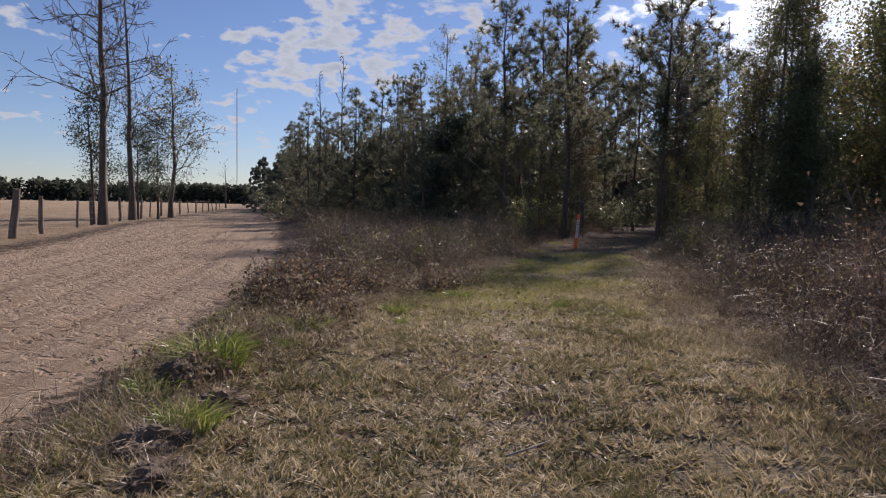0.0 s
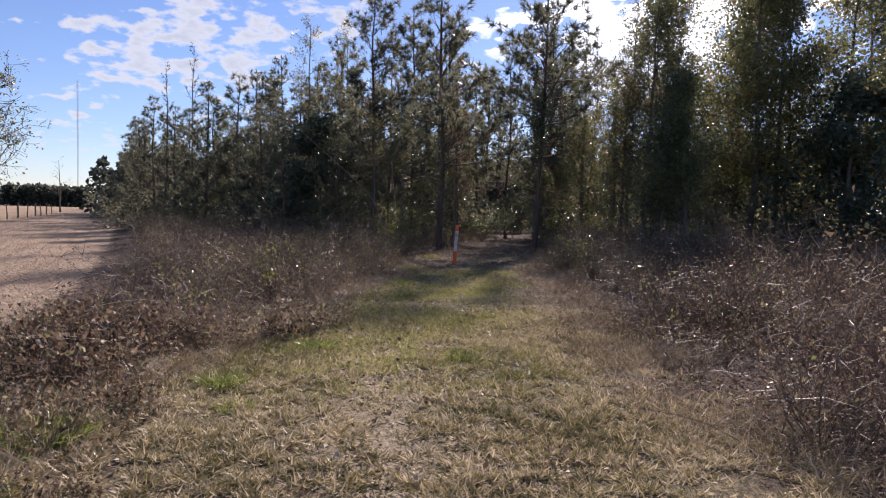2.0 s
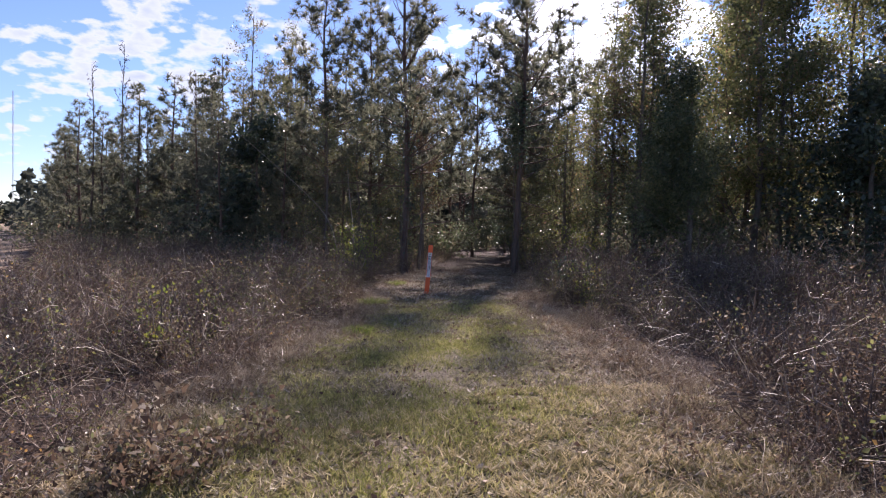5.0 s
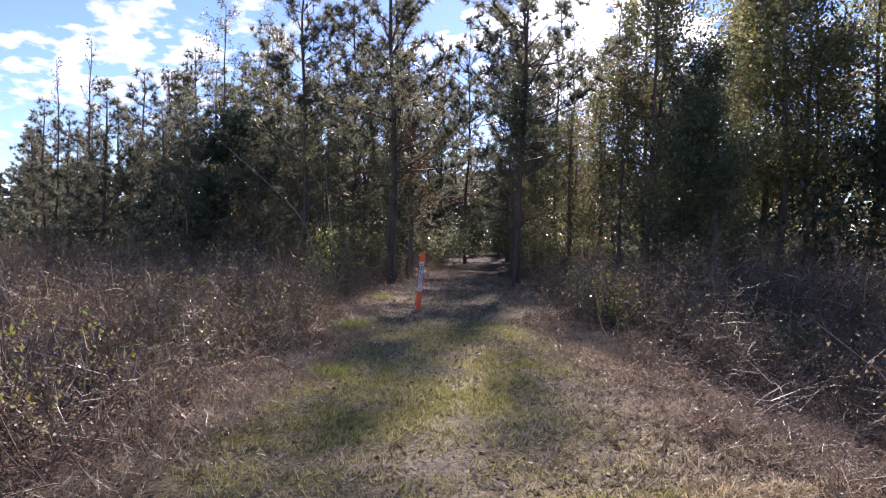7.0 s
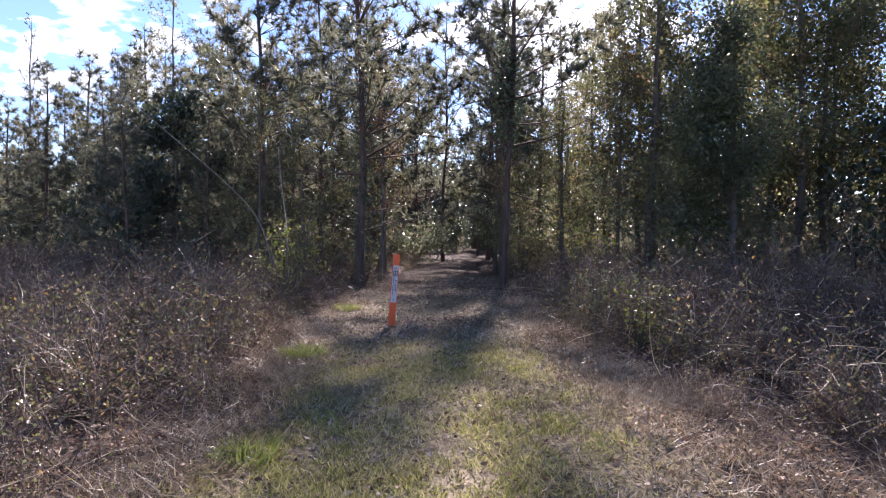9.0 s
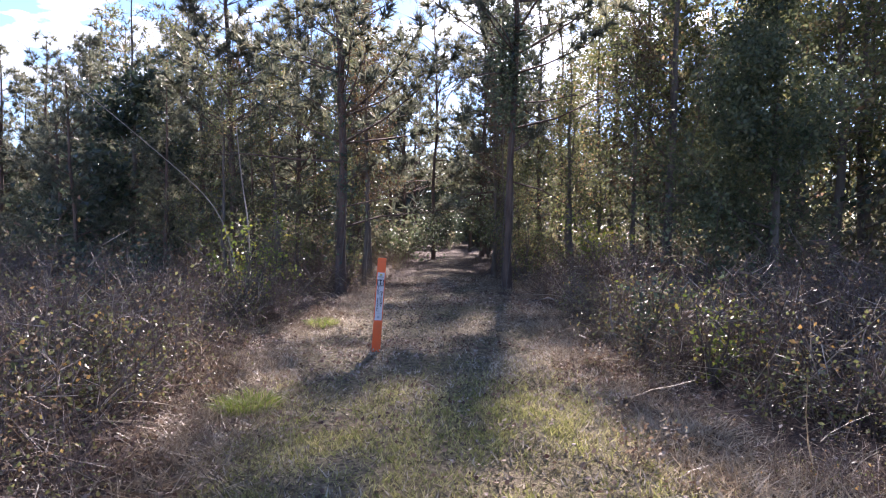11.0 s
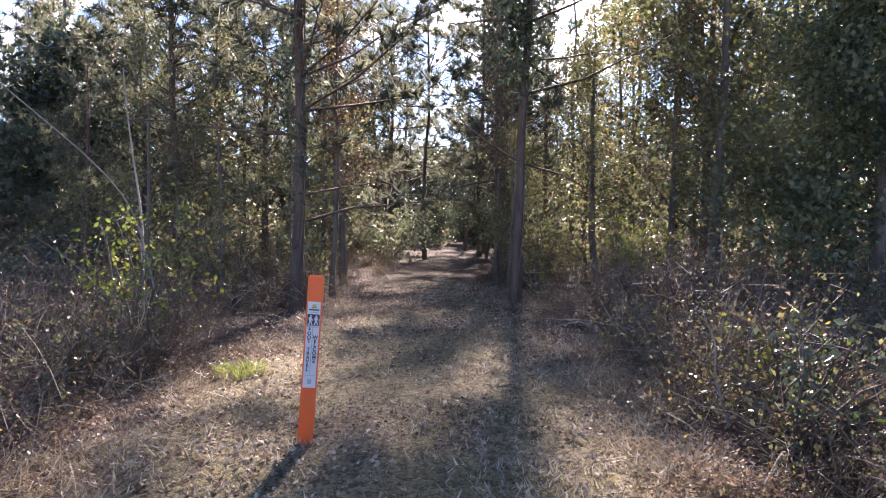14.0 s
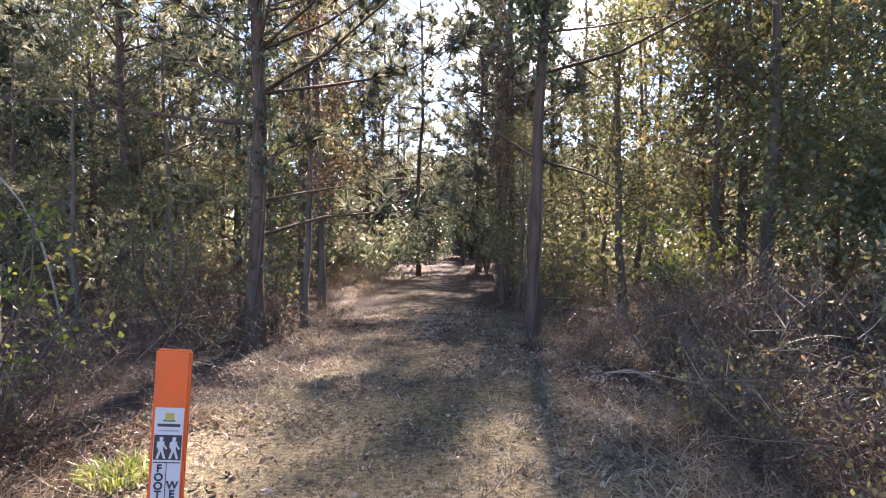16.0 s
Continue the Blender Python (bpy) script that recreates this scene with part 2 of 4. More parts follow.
GREEN_PRINT = worn_paint("green_print", (0.10, 0.22, 0.08), (0.1, 0.1, 0.06), 0.5)
STEEL = worn_paint("galvanised_steel", (0.35, 0.35, 0.36), (0.2, 0.12, 0.08), 0.5)
FAR_LEAF = foliage("distant_foliage", [(0, (0.06, 0.07, 0.055)), (1, (0.12, 0.13, 0.095))], 0.8, 0.5, spec=0.1)


def ground_material():
    """Sand, turf, leaf litter and dry field, blended by the masks on the sheet."""
    m, n, l, p = material("ground")
    geo = n.new("ShaderNodeNewGeometry")

    def noise_of(scale, detail, rough=0.6, vec=None):
        t = node(n, "ShaderNodeTexNoise", {"Scale": scale, "Detail": detail, "Roughness": rough})
        l.new(vec or geo.outputs["Position"], t.inputs["Vector"])
        return t.outputs["Fac"]

    def blend(fac, a, b):
        t = node(n, "ShaderNodeMix", data_type="RGBA")
        l.new(fac, t.inputs[0])
        l.new(a, t.inputs[6])
        l.new(b, t.inputs[7])
        return t.outputs[2]

    def colour(fac, stops):
        r = ramp_node(n, stops)
        l.new(fac, r.inputs[0])
        return r.outputs[0]

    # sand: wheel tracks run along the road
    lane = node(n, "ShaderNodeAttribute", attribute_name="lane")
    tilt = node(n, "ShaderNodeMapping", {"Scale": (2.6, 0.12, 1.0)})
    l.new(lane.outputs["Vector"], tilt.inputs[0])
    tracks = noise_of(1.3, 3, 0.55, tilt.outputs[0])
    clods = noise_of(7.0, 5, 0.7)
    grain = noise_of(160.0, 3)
    # low spots of clods and tracks are coloured darker: shade put in the sand
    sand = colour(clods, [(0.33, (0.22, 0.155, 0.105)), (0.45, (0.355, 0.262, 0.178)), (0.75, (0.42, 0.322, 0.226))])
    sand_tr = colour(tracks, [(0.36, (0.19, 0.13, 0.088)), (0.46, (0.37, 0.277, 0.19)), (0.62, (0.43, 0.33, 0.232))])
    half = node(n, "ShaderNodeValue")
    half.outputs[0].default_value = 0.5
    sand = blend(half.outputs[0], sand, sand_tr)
    turf = colour(noise_of(30.0, 7, 0.8), [(0.36, (0.045, 0.034, 0.02)), (0.5, (0.19, 0.15, 0.088)), (0.64, (0.46, 0.365, 0.24))])
    turf2 = colour(noise_of(0.8, 3), [(0.4, (0.21, 0.195, 0.08)), (0.62, (0.34, 0.275, 0.16))])
    turf = blend(half.outputs[0], turf, turf2)
    gaps = node(n, "ShaderNodeMapRange", {1: 0.40, 2: 0.54, 3: 0.3, 4: 1.0})
    l.new(noise_of(15.0, 5, 0.65), gaps.inputs[0])
    soil = colour(noise_of(60.0, 4, 0.7), [(0.35, (0.05, 0.037, 0.024)), (0.7, (0.13, 0.098, 0.065))])
    turf = blend(gaps.outputs[0], soil, turf)
    litter = colour(noise_of(32.0, 6, 0.8), [(0.33, (0.03, 0.02, 0.014)), (0.52, (0.10, 0.068, 0.048)), (0.7, (0.24, 0.175, 0.125))])
    bare_earth = colour(noise_of(26.0, 6, 0.75), [(0.34, (0.17, 0.132, 0.085)), (0.52, (0.40, 0.325, 0.215)), (0.7, (0.58, 0.49, 0.35))])
    field = colour(noise_of(0.25, 8, 0.7), [(0.35, (0.25, 0.18, 0.11)), (0.65, (0.36, 0.27, 0.17))])
    masks = {}
    edge = node(n, "ShaderNodeMapRange", {1: 0.3, 2: 0.7, 3: -0.42, 4: 0.42})
    l.new(noise_of(3.5, 6, 0.7), edge.inputs[0])
    for key in ("sand", "turf", "field", "worn"):
        a = node(n, "ShaderNodeAttribute", attribute_name=key)
        s = node(n, "ShaderNodeMath", operation="ADD")
        l.new(a.outputs["Fac"], s.inputs[0])
        l.new(edge.outputs[0], s.inputs[1])
        r = node(n, "ShaderNodeMapRange", {1: 0.35, 2: 0.65, 3: 0.0, 4: 1.0})
        l.new(s.outputs[0], r.inputs[0])
        masks[key] = r.outputs[0]
    c = blend(masks["turf"], litter, turf)
    c = blend(masks["worn"], c, bare_earth)
    c = blend(masks["field"], c, field)
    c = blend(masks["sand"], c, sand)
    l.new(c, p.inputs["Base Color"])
    p.inputs["Roughness"].default_value = 0.95
    p.inputs["Specular IOR Level"].default_value = 0.2
    dents = node(n, "ShaderNodeMapRange", {1: 0.37, 2: 0.45, 3: 0.0, 4: 1.9})
    l.new(noise_of(5.5, 2, 0.5), dents.inputs[0])
    hsum0 = node(n, "ShaderNodeMath", {1: 0.25}, operation="MULTIPLY_ADD")
    l.new(grain, hsum0.inputs[0])
    soft_clods = node(n, "ShaderNodeMath", {1: 0.45}, operation="MULTIPLY")
    l.new(clods, soft_clods.inputs[0])
    l.new(soft_clods.outputs[0], hsum0.inputs[2])
    fine = node(n, "ShaderNodeMath", {1: 1.1}, operation="MULTIPLY_ADD")
    l.new(noise_of(45.0, 4, 0.7), fine.inputs[0])
    l.new(hsum0.outputs[0], fine.inputs[2])
    hsum = node(n, "ShaderNodeMath", operation="MULTIPLY_ADD")
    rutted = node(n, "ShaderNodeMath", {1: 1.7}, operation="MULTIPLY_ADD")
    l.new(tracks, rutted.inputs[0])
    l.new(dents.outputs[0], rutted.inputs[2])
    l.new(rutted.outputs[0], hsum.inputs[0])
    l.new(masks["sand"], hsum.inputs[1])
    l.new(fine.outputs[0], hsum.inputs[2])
    b = node(n, "ShaderNodeBump", {"Strength": 0.9, "Distance": 0.09})
    l.new(hsum.outputs[0], b.inputs["Height"])
    l.new(b.outputs[0], p.inputs["Normal"])
    return m


GROUND = ground_material()


# ---- mesh tools ----
class Soup:
    """Triangles gathered from many small shapes."""

    def __init__(self):
        self.v, self.f, self.m, self.n = [], [], [], 0

    def add(self, v, f, mat=0):
        self.v.append(np.asarray(v, float).reshape(-1, 3))
        f = np.asarray(f, int).reshape(-1, 3)
        self.f.append(f + self.n)
        self.m.append(np.full(len(f), mat) if np.isscalar(mat) else np.asarray(mat))
        self.n += len(self.v[-1])
        return self

    def arrays(self):
        return np.concatenate(self.v), np.concatenate(self.f), np.concatenate(self.m)

    def mesh(self, name, mats, smooth=False):
        v, f, m = self.arrays()
        me = bpy.data.meshes.new(name)
        me.vertices.add(len(v))
        me.vertices.foreach_set("co", v.ravel())
        me.loops.add(len(f) * 3)
        me.loops.foreach_set("vertex_index", f.ravel().astype(np.int32))
        me.polygons.add(len(f))
        me.polygons.foreach_set("loop_start", np.arange(0, len(f) * 3, 3, dtype=np.int32))
        me.polygons.foreach_set("material_index", m.astype(np.int32))
        if smooth:
            me.polygons.foreach_set("use_smooth", np.ones(len(f), bool))
        for mat in mats:
            me.materials.append(mat)
        me.update(calc_edges=True)
        return me


def unit(a):
    return a / np.maximum(np.linalg.norm(a, axis=-1, keepdims=True), 1e-9)


def tube(points, radii, sides=5):
    p = np.asarray(points, float)
    r = np.asarray(radii, float)
    d = unit(np.gradient(p, axis=0))
    ref = np.where(np.abs(d[:, 2:3]) < 0.9, np.array([[0, 0, 1.0]]), np.array([[1.0, 0, 0]]))
    ref = np.repeat(ref[:1], len(p), 0)
    a = unit(np.cross(d, ref))
    b = np.cross(d, a)
    ang = np.linspace(0, 2 * np.pi, sides, endpoint=False)
    v = p[:, None] + r[:, None, None] * (a[:, None] * np.cos(ang)[None, :, None] + b[:, None] * np.sin(ang)[None, :, None])
    f = []
    for i in range(len(p) - 1):
        for j in range(sides):
            k = (j + 1) % sides
            q = (i * sides + j, i * sides + k, (i + 1) * sides + k, (i + 1) * sides + j)
            f += [(q[0], q[1], q[2]), (q[0], q[2], q[3])]
    return v.reshape(-1, 3), np.array(f)


def burst(c, d, k, length, width, rng, lean=0.8):
    """k thin needles from each point c, leaning along d."""
    c, d = np.repeat(c, k, 0), np.repeat(d, k, 0)
    way = unit(rng.normal(size=c.shape) * 0.75 + d * lean)
    side = unit(np.cross(way, rng.normal(size=c.shape))) * (width / 2)
    ln = length * rng.uniform(0.7, 1.15, (len(c), 1))
    v = np.stack([c - side, c + side, c + way * ln], 1).reshape(-1, 3)
    return v, np.arange(len(c) * 3).reshape(-1, 3)


def leaves(c, size, rng, way=None, broad=0.32, fold=0.12):
    """A folded four-cornered leaf at each point c."""
    n = len(c)
    a = rng.normal(size=(n, 3)) if way is None else way + rng.normal(size=(n, 3)) * 0.6
    a = unit(a)
    b = unit(np.cross(a, rng.normal(size=(n, 3))))
    up = np.cross(a, b)
    s = size * rng.uniform(0.6, 1.3, (n, 1))
    v = np.stack([c, c + a * s * 0.5 + b * s * broad + up * s * fold, c + a * s, c + a * s * 0.5 - b * s * broad + up * s * fold], 1).reshape(-1, 3)
    i = np.arange(n)[:, None] * 4
    f = np.concatenate([i + np.array([[0, 1, 2]]), i + np.array([[0, 2, 3]])], 0)
    return v, f


def bent(start, way, length, rng, steps=4, wander=0.18, lift=0.0):
    p = [np.asarray(start, float)]
    w = unit(np.asarray(way, float))
    for _ in range(steps):
        w = unit(w + rng.normal(size=3) * wander + np.array([0, 0, lift]))
        p.append(p[-1] + w * length / steps)
    return np.array(p)


def part(name, soup, mats, parent, label="", smooth=False):
    ob = new(name, soup.mesh(name, mats, smooth))
    ob.parent = parent
    if label:
        tagged(ob, label)
    return ob


def along(p, u):
    x = u * (len(p) - 1)
    i = min(int(x), len(p) - 2)
    return p[i] + (p[i + 1] - p[i]) * (x - i)


# ---- kinds of tree ----
def pine(seed, h, r, bare=0.4, dens=1.0, spread=1.25, needle=0.32, per_tuft=21, wide=0.037):
    rng = np.random.default_rng(seed)
    ob = new("pine_tree")
    wood, limbs = Soup(), Soup()
    n = 12
    z = np.linspace(-0.15, h, n)
    sway = np.cumsum(rng.normal(size=(n, 2)) * 0.035 * h / 10, 0)
    sway[0] = sway[1] = 0
    path = np.column_stack([sway, z])
    rad = r * (1 - np.clip(z / h, 0, 1)) ** 0.75 + 0.012
    rad[0] *= 1.35
    wood.add(*tube(path, rad, 8))
    u = bare * 0.5
    c, d = [], []
    while u < 0.98:
        dead = u < bare
        for _ in range(rng.integers(1, 3) if dead else rng.integers(3, 6)):
            az = rng.uniform(0, 2 * np.pi)
            ln = spread * h * 0.20 * (1 - (max(u, bare) - bare) / (1 - bare)) ** 0.7 + 0.35
            ln *= rng.uniform(0.55, 1.1)
            rise = rng.uniform(-0.1, 0.25) if dead else 0.15 + 0.6 * u + rng.uniform(-0.15, 0.2)
            p = bent(along(path, u), (np.cos(az), np.sin(az), rise), ln, rng, 3, 0.16, 0.02 if dead else 0.09)
            limbs.add(*tube(p, np.linspace(0.008 + 0.008 * ln, 0.004, 4), 3), 1)
            if dead and rng.random() < 0.6:
                continue
            for w in np.linspace(0.45, 1.0, max(2, int(ln * 3.2 * dens))):
                q = along(p, w)
                t = unit(rng.normal(size=3) * 0.7 + unit(p[-1] - p[0]) + np.array([0, 0, 0.5]))
                s = q + t * rng.uniform(0.08, 0.35) * (w < 0.98)
                if w < 0.98:
                    limbs.add(*tube(np.array([q, s]), [0.006, 0.004], 3), 1)
                c.append(s), d.append(t)
        u += rng.uniform(0.4, 0.75) / h
    c.append(path[-1]), d.append((0, 0, 1))
    c, d = np.array(c), np.array(d)
    limbs.add(*burst(c, d, per_tuft, needle, wide, rng))
    part("trunk", wood, [PINE_BARK], ob, smooth=True)
    part("crown", limbs, [NEEDLE, PINE_BARK], ob)
    return ob


def branching(seed, h, r, lean=(0, 0), first=0.25, limbs_n=11, reach=0.33, sub=5, rise=0.7, forks=0, twig=0.004):
    """Trunk, limbs and twigs as soups, and the twigs' paths."""
    rng = np.random.default_rng(seed)
    wood, limbs, twigs = Soup(), Soup(), []
    n = 10
    z = np.linspace(-0.15, h, n)
    sway = np.cumsum(rng.normal(size=(n, 2)) * 0.05 * h / 10, 0)
    sway[0] = sway[1] = 0
    path = np.column_stack([sway + np.outer(np.clip(z, 0, None) / h, lean), z])
    rad = r * (1 - 0.92 * np.clip(z / h, 0, 1)) + 0.006
    rad[0] *= 1.4
    wood.add(*tube(path, rad, 8))
    for u in np.linspace(first, 0.97, limbs_n):
        az = rng.uniform(0, 2 * np.pi)
        ln = h * reach * (1.05 - 0.75 * u) * rng.uniform(0.65, 1.2)
        p = bent(along(path, u), (np.cos(az), np.sin(az), rise * rng.uniform(0.4, 1.4)), ln, rng, 5, 0.2, 0.05)
        r0 = max(0.32 * r * (1 - 0.85 * u), 0.012)
        limbs.add(*tube(p, np.linspace(r0, r0 * 0.25, 6), 4), 1)
        for w in np.linspace(0.25, 1.0, sub):
            t = unit(unit(p[-1] - p[0]) * 0.9 + rng.normal(size=3) * 0.55)
            q = bent(along(p, w), t, ln * rng.uniform(0.25, 0.5), rng, 3, 0.25, 0.03)
            limbs.add(*tube(q, np.linspace(max(r0 * 0.3, 0.005 + twig), twig, 4), 3), 1)
            twigs.append(q)
            for _ in range(forks):
                t2 = unit(unit(q[-1] - q[0]) + rng.normal(size=3) * 0.6)
                q2 = bent(along(q, rng.uniform(0.2, 0.9)), t2, ln * rng.uniform(0.12, 0.28), rng, 3, 0.25, 0.03)
                limbs.add(*tube(q2, np.linspace(0.004 + twig, twig, 4), 3), 1)
                twigs.append(q2)
    return rng, wood, limbs, twigs


def leafy_tree(name, seed, h, r, leaf, barkm, per=26, size=0.075, spread=0.16, **kw):
    rng, wood, limbs, twigs = branching(seed, h, r, **kw)
    ob = new(name)
    c = []
    for q in twigs:
        u = rng.uniform(0.1, 1.0, per)
        c += [along(q, a) for a in u]
    c = np.array(c) + rng.normal(size=(len(c), 3)) * spread
    c[:, 2] = np.maximum(c[:, 2], 0.05)
    limbs.add(*leaves(c, size, rng))
    part("trunk", wood, [barkm], ob, smooth=True)
    part("crown", limbs, [leaf, barkm], ob)
    return ob


def bare_tree(seed, h, r, barkm=GREY_BARK, **kw):
    rng, wood, limbs, twigs = branching(seed, h, r, **kw)
    ob = new("bare_tree")
    part("trunk", wood, [barkm], ob, smooth=True)
    part("crown", limbs, [barkm, barkm], ob)
    return ob


def shrub(name, seed, h, w, leaf, n=1500, size=0.06, stems=9, sprawl=0.5):
    """Stems from one root and a ragged skin of leaves."""
    rng = np.random.default_rng(seed)
    ob = new(name)
    wood, c = Soup(), []
    for _ in range(stems):
        az = rng.uniform(0, 2 * np.pi)
        p = bent((0, 0, -0.05), (np.cos(az) * sprawl * w / h, np.sin(az) * sprawl * w / h, 1), h * rng.uniform(0.7, 1.05), rng, 5, 0.16)
        wood.add(*tube(p, np.linspace(0.012 + 0.006 * h, 0.005, 6), 4))
        for u in rng.uniform(0.2, 1, 6):
            q = bent(along(p, u), unit(rng.normal(size=3) + (0, 0, 0.3)), w * rng.uniform(0.15, 0.4), rng, 3, 0.25)
            wood.add(*tube(q, [0.008, 0.006, 0.005, 0.003], 3))
            c += [along(q, a) for a in rng.uniform(0.1, 1, max(4, n // (stems * 6)))]
    c = np.array(c) + rng.normal(size=(len(c), 3)) * 0.06 * w
    c[:, 2] = np.maximum(c[:, 2], 0.04)
    part("stem", wood, [GREY_BARK], ob)
    part("foliage", Soup().add(*leaves(c, size, rng)), [leaf], ob)
    return ob


# ---- the plan ----
def edge_of(points):
    ys, xs = [p[0] for p in points], [p[1] for p in points]
    return lambda y: np.interp(y, ys, xs)


road_right = edge_of([(-60, 4), (-10, -2.0), (0, -2.5), (4.5, -2.75), (8.2, -3.0), (11.8, -3.6), (20.6, -5.6), (39.7, -10.9), (60, -17.2), (83, -24.4), (300, -90), (900, -270)])
fence_line = edge_of([(-60, 0), (0, -9.6), (22.7, -15.7), (35.8, -20.3), (52, -24.9), (82, -32), (300, -97), (900, -276)])
trail_left = edge_of([(-30, -2.2), (2, -2.2), (7.7, -1.6), (9.9, -0.85), (12.4, -0.1), (15, 1.0), (17.2, 1.85), (19.5, 2.2), (21.5, 2.5), (24.5, 3.65), (26.8, 5.1), (29.3, 6.1), (31.8, 7.0), (34.7, 8.2), (39.8, 10.3), (43, 12.1), (49, 15.2), (60, 20.4)])
trail_right = edge_of([(-30, 2.2), (0, 2.2), (3.7, 2.5), (6.4, 2.8), (9.4, 3.3), (13, 4.25), (16, 4.9), (18.4, 5.6), (20, 6.0), (22.6, 7.0), (25.7, 7.9), (29.8, 9.0), (32.9, 10.2), (39.7, 12.9), (46, 15.6), (53, 18.6), (60, 22)])


def smooth(a, lo, hi):
    t = np.clip((a - lo) / (hi - lo), 0, 1)
    return t * t * (3 - 2 * t)


LATTICE = np.random.default_rng(7).uniform(-1, 1, (256, 256))


def lumps(x, y, s):
    """Smooth random relief, about s lumps a metre."""
    u, v = np.asarray(x) * s + 900.0, np.asarray(y) * s + 900.0
    i, j = np.floor(u).astype(int), np.floor(v).astype(int)
    a, b = u - i, v - j
    a, b = a * a * (3 - 2 * a), b * b * (3 - 2 * b)
    g = lambda p, q: LATTICE[p % 256, q % 256]
    return (g(i, j) * (1 - a) + g(i + 1, j) * a) * (1 - b) + (g(i, j + 1) * (1 - a) + g(i + 1, j + 1) * a) * b


def height(x, y):
    x, y = np.asarray(x, float), np.asarray(y, float)
    off = x - road_right(y)
    bank = 0.13 * smooth(y, -1, 7) * smooth(off, -0.3, 0.9)
    lip = 0.07 * np.exp(-((off - 0.55) / 0.45) ** 2) * smooth(y, 1, 3) * (1 - smooth(y, 9, 14))
    rough = 0.020 * lumps(x, y, 1.1) + 0.016 * lumps(y, x, 3.2)
    on_road = (1 - smooth(off, -0.5, 0.2)) * smooth(x - fence_line(y), 0, 2)
    # wheel ruts run along the road
    rut = sum(np.exp(-((off - k + 0.15 * np.sin(y * 0.23 + k)) / 0.16) ** 2) for k in (-1.5, -3.1, -5.0, -6.4))
    tramp = 0.018 * lumps(x, y, 2.2) + 0.045 * np.minimum(lumps(y, x, 3.4) + 0.35, 0.1)
    near = np.exp(-(x * x + y * y) / 90.0 ** 2)
    return (bank + lip + rough * (1 - on_road) + on_road * (tramp - 0.075 * rut)) * near + 0.3 * smooth(-off, 14, 60) * near


def grid_lines(fine0, fine1, step, far):
    mid = list(np.arange(fine0, fine1 + step / 2, step))
    hi, lo, s = [mid[-1]], [mid[0]], step
    while hi[-1] < far or lo[-1] > -far:
        s *= 1.22
        hi.append(hi[-1] + s)
        lo.append(lo[-1] - s)
    return np.array(lo[:0:-1] + mid + hi[1:])


def build_ground():
    gx, gy = grid_lines(-12, 8, 0.13, 2500), grid_lines(1.2, 28, 0.14, 2500)
    X, Y = np.meshgrid(gx, gy)
    x, y = X.ravel(), Y.ravel()
    v = np.column_stack([x, y, height(x, y)])
    nx, ny = len(gx), len(gy)
    i = (np.arange(ny - 1)[:, None] * nx + np.arange(nx - 1)[None]).ravel()
    f = np.concatenate([np.stack([i, i + 1, i + nx + 1], 1), np.stack([i, i + nx + 1, i + nx], 1)])
    ob = new("ground", Soup().add(v, f).mesh("ground", [GROUND], True))
    off, fen = x - road_right(y), x - fence_line(y)
    masks = {
        "sand": (1 - smooth(off, -0.7, 0.5)) * smooth(fen, 0.5, 3.5),
        "field": 1 - smooth(fen, -0.5, 2.5),
        "turf": smooth(x - trail_left(y), -0.4 - 0.8 * (1 - smooth(y, 7, 11)), 0.6) * (1 - smooth(x - trail_right(y), -0.7, 0.5)) * (1 - 0.6 * smooth(y, 21, 30)),
    }
    mid = (x - trail_left(y)) / (trail_right(y) - trail_left(y))
    masks["worn"] = 1.0 * np.exp(-((mid - 0.48 - 0.03 * np.sin(y * 0.5)) / 0.08) ** 2) * smooth(y, -3, 1) * (1 - smooth(y, 13, 18)) + 0.5 * np.exp(-((mid - 0.5) / 0.2) ** 2) * smooth(y, 24, 30)
    for key, val in masks.items():
        ob.data.attributes.new(key, "FLOAT", "POINT").data.foreach_set("value", val.astype(np.float32))
    lane = ob.data.attributes.new("lane", "FLOAT_VECTOR", "POINT")
    lane.data.foreach_set("vector", np.column_stack([off, y, 0 * y]).astype(np.float32).ravel())
    return tagged(ob, "sandy ground with a dirt road, mown grass trail and leaf litter", "ground", kind="structure")


build_ground()


def at(x, y, turn=0.0, s=1.0, dz=0.0):
    return pose(x, y, float(height(x, y)) + dz, 0, 0, turn) @ Matrix.Scale(s, 4)


def put(ob, x, y, turn=0.0, s=1.0):
    ob.matrix_world = at(x, y, turn)
    ob.scale = (s, s, s)
    return ob


def copies(protos, places, seed, lo=0.85, hi=1.15):
    """Copies of the prototypes in turn, at places (x, y, scale or None)."""
    rng = np.random.default_rng(seed)
    for k, (x, y, s) in enumerate(places):
        src = protos[k % len(protos)]
        s = s or rng.uniform(lo, hi)
        c = copy_thing(src, pose(x, y, float(height(x, y)), rng.normal() * 1.2, rng.normal() * 1.2, rng.uniform(0, 360)))
        c.scale = (s * rng.uniform(0.93, 1.07), s * rng.uniform(0.93, 1.07), s)


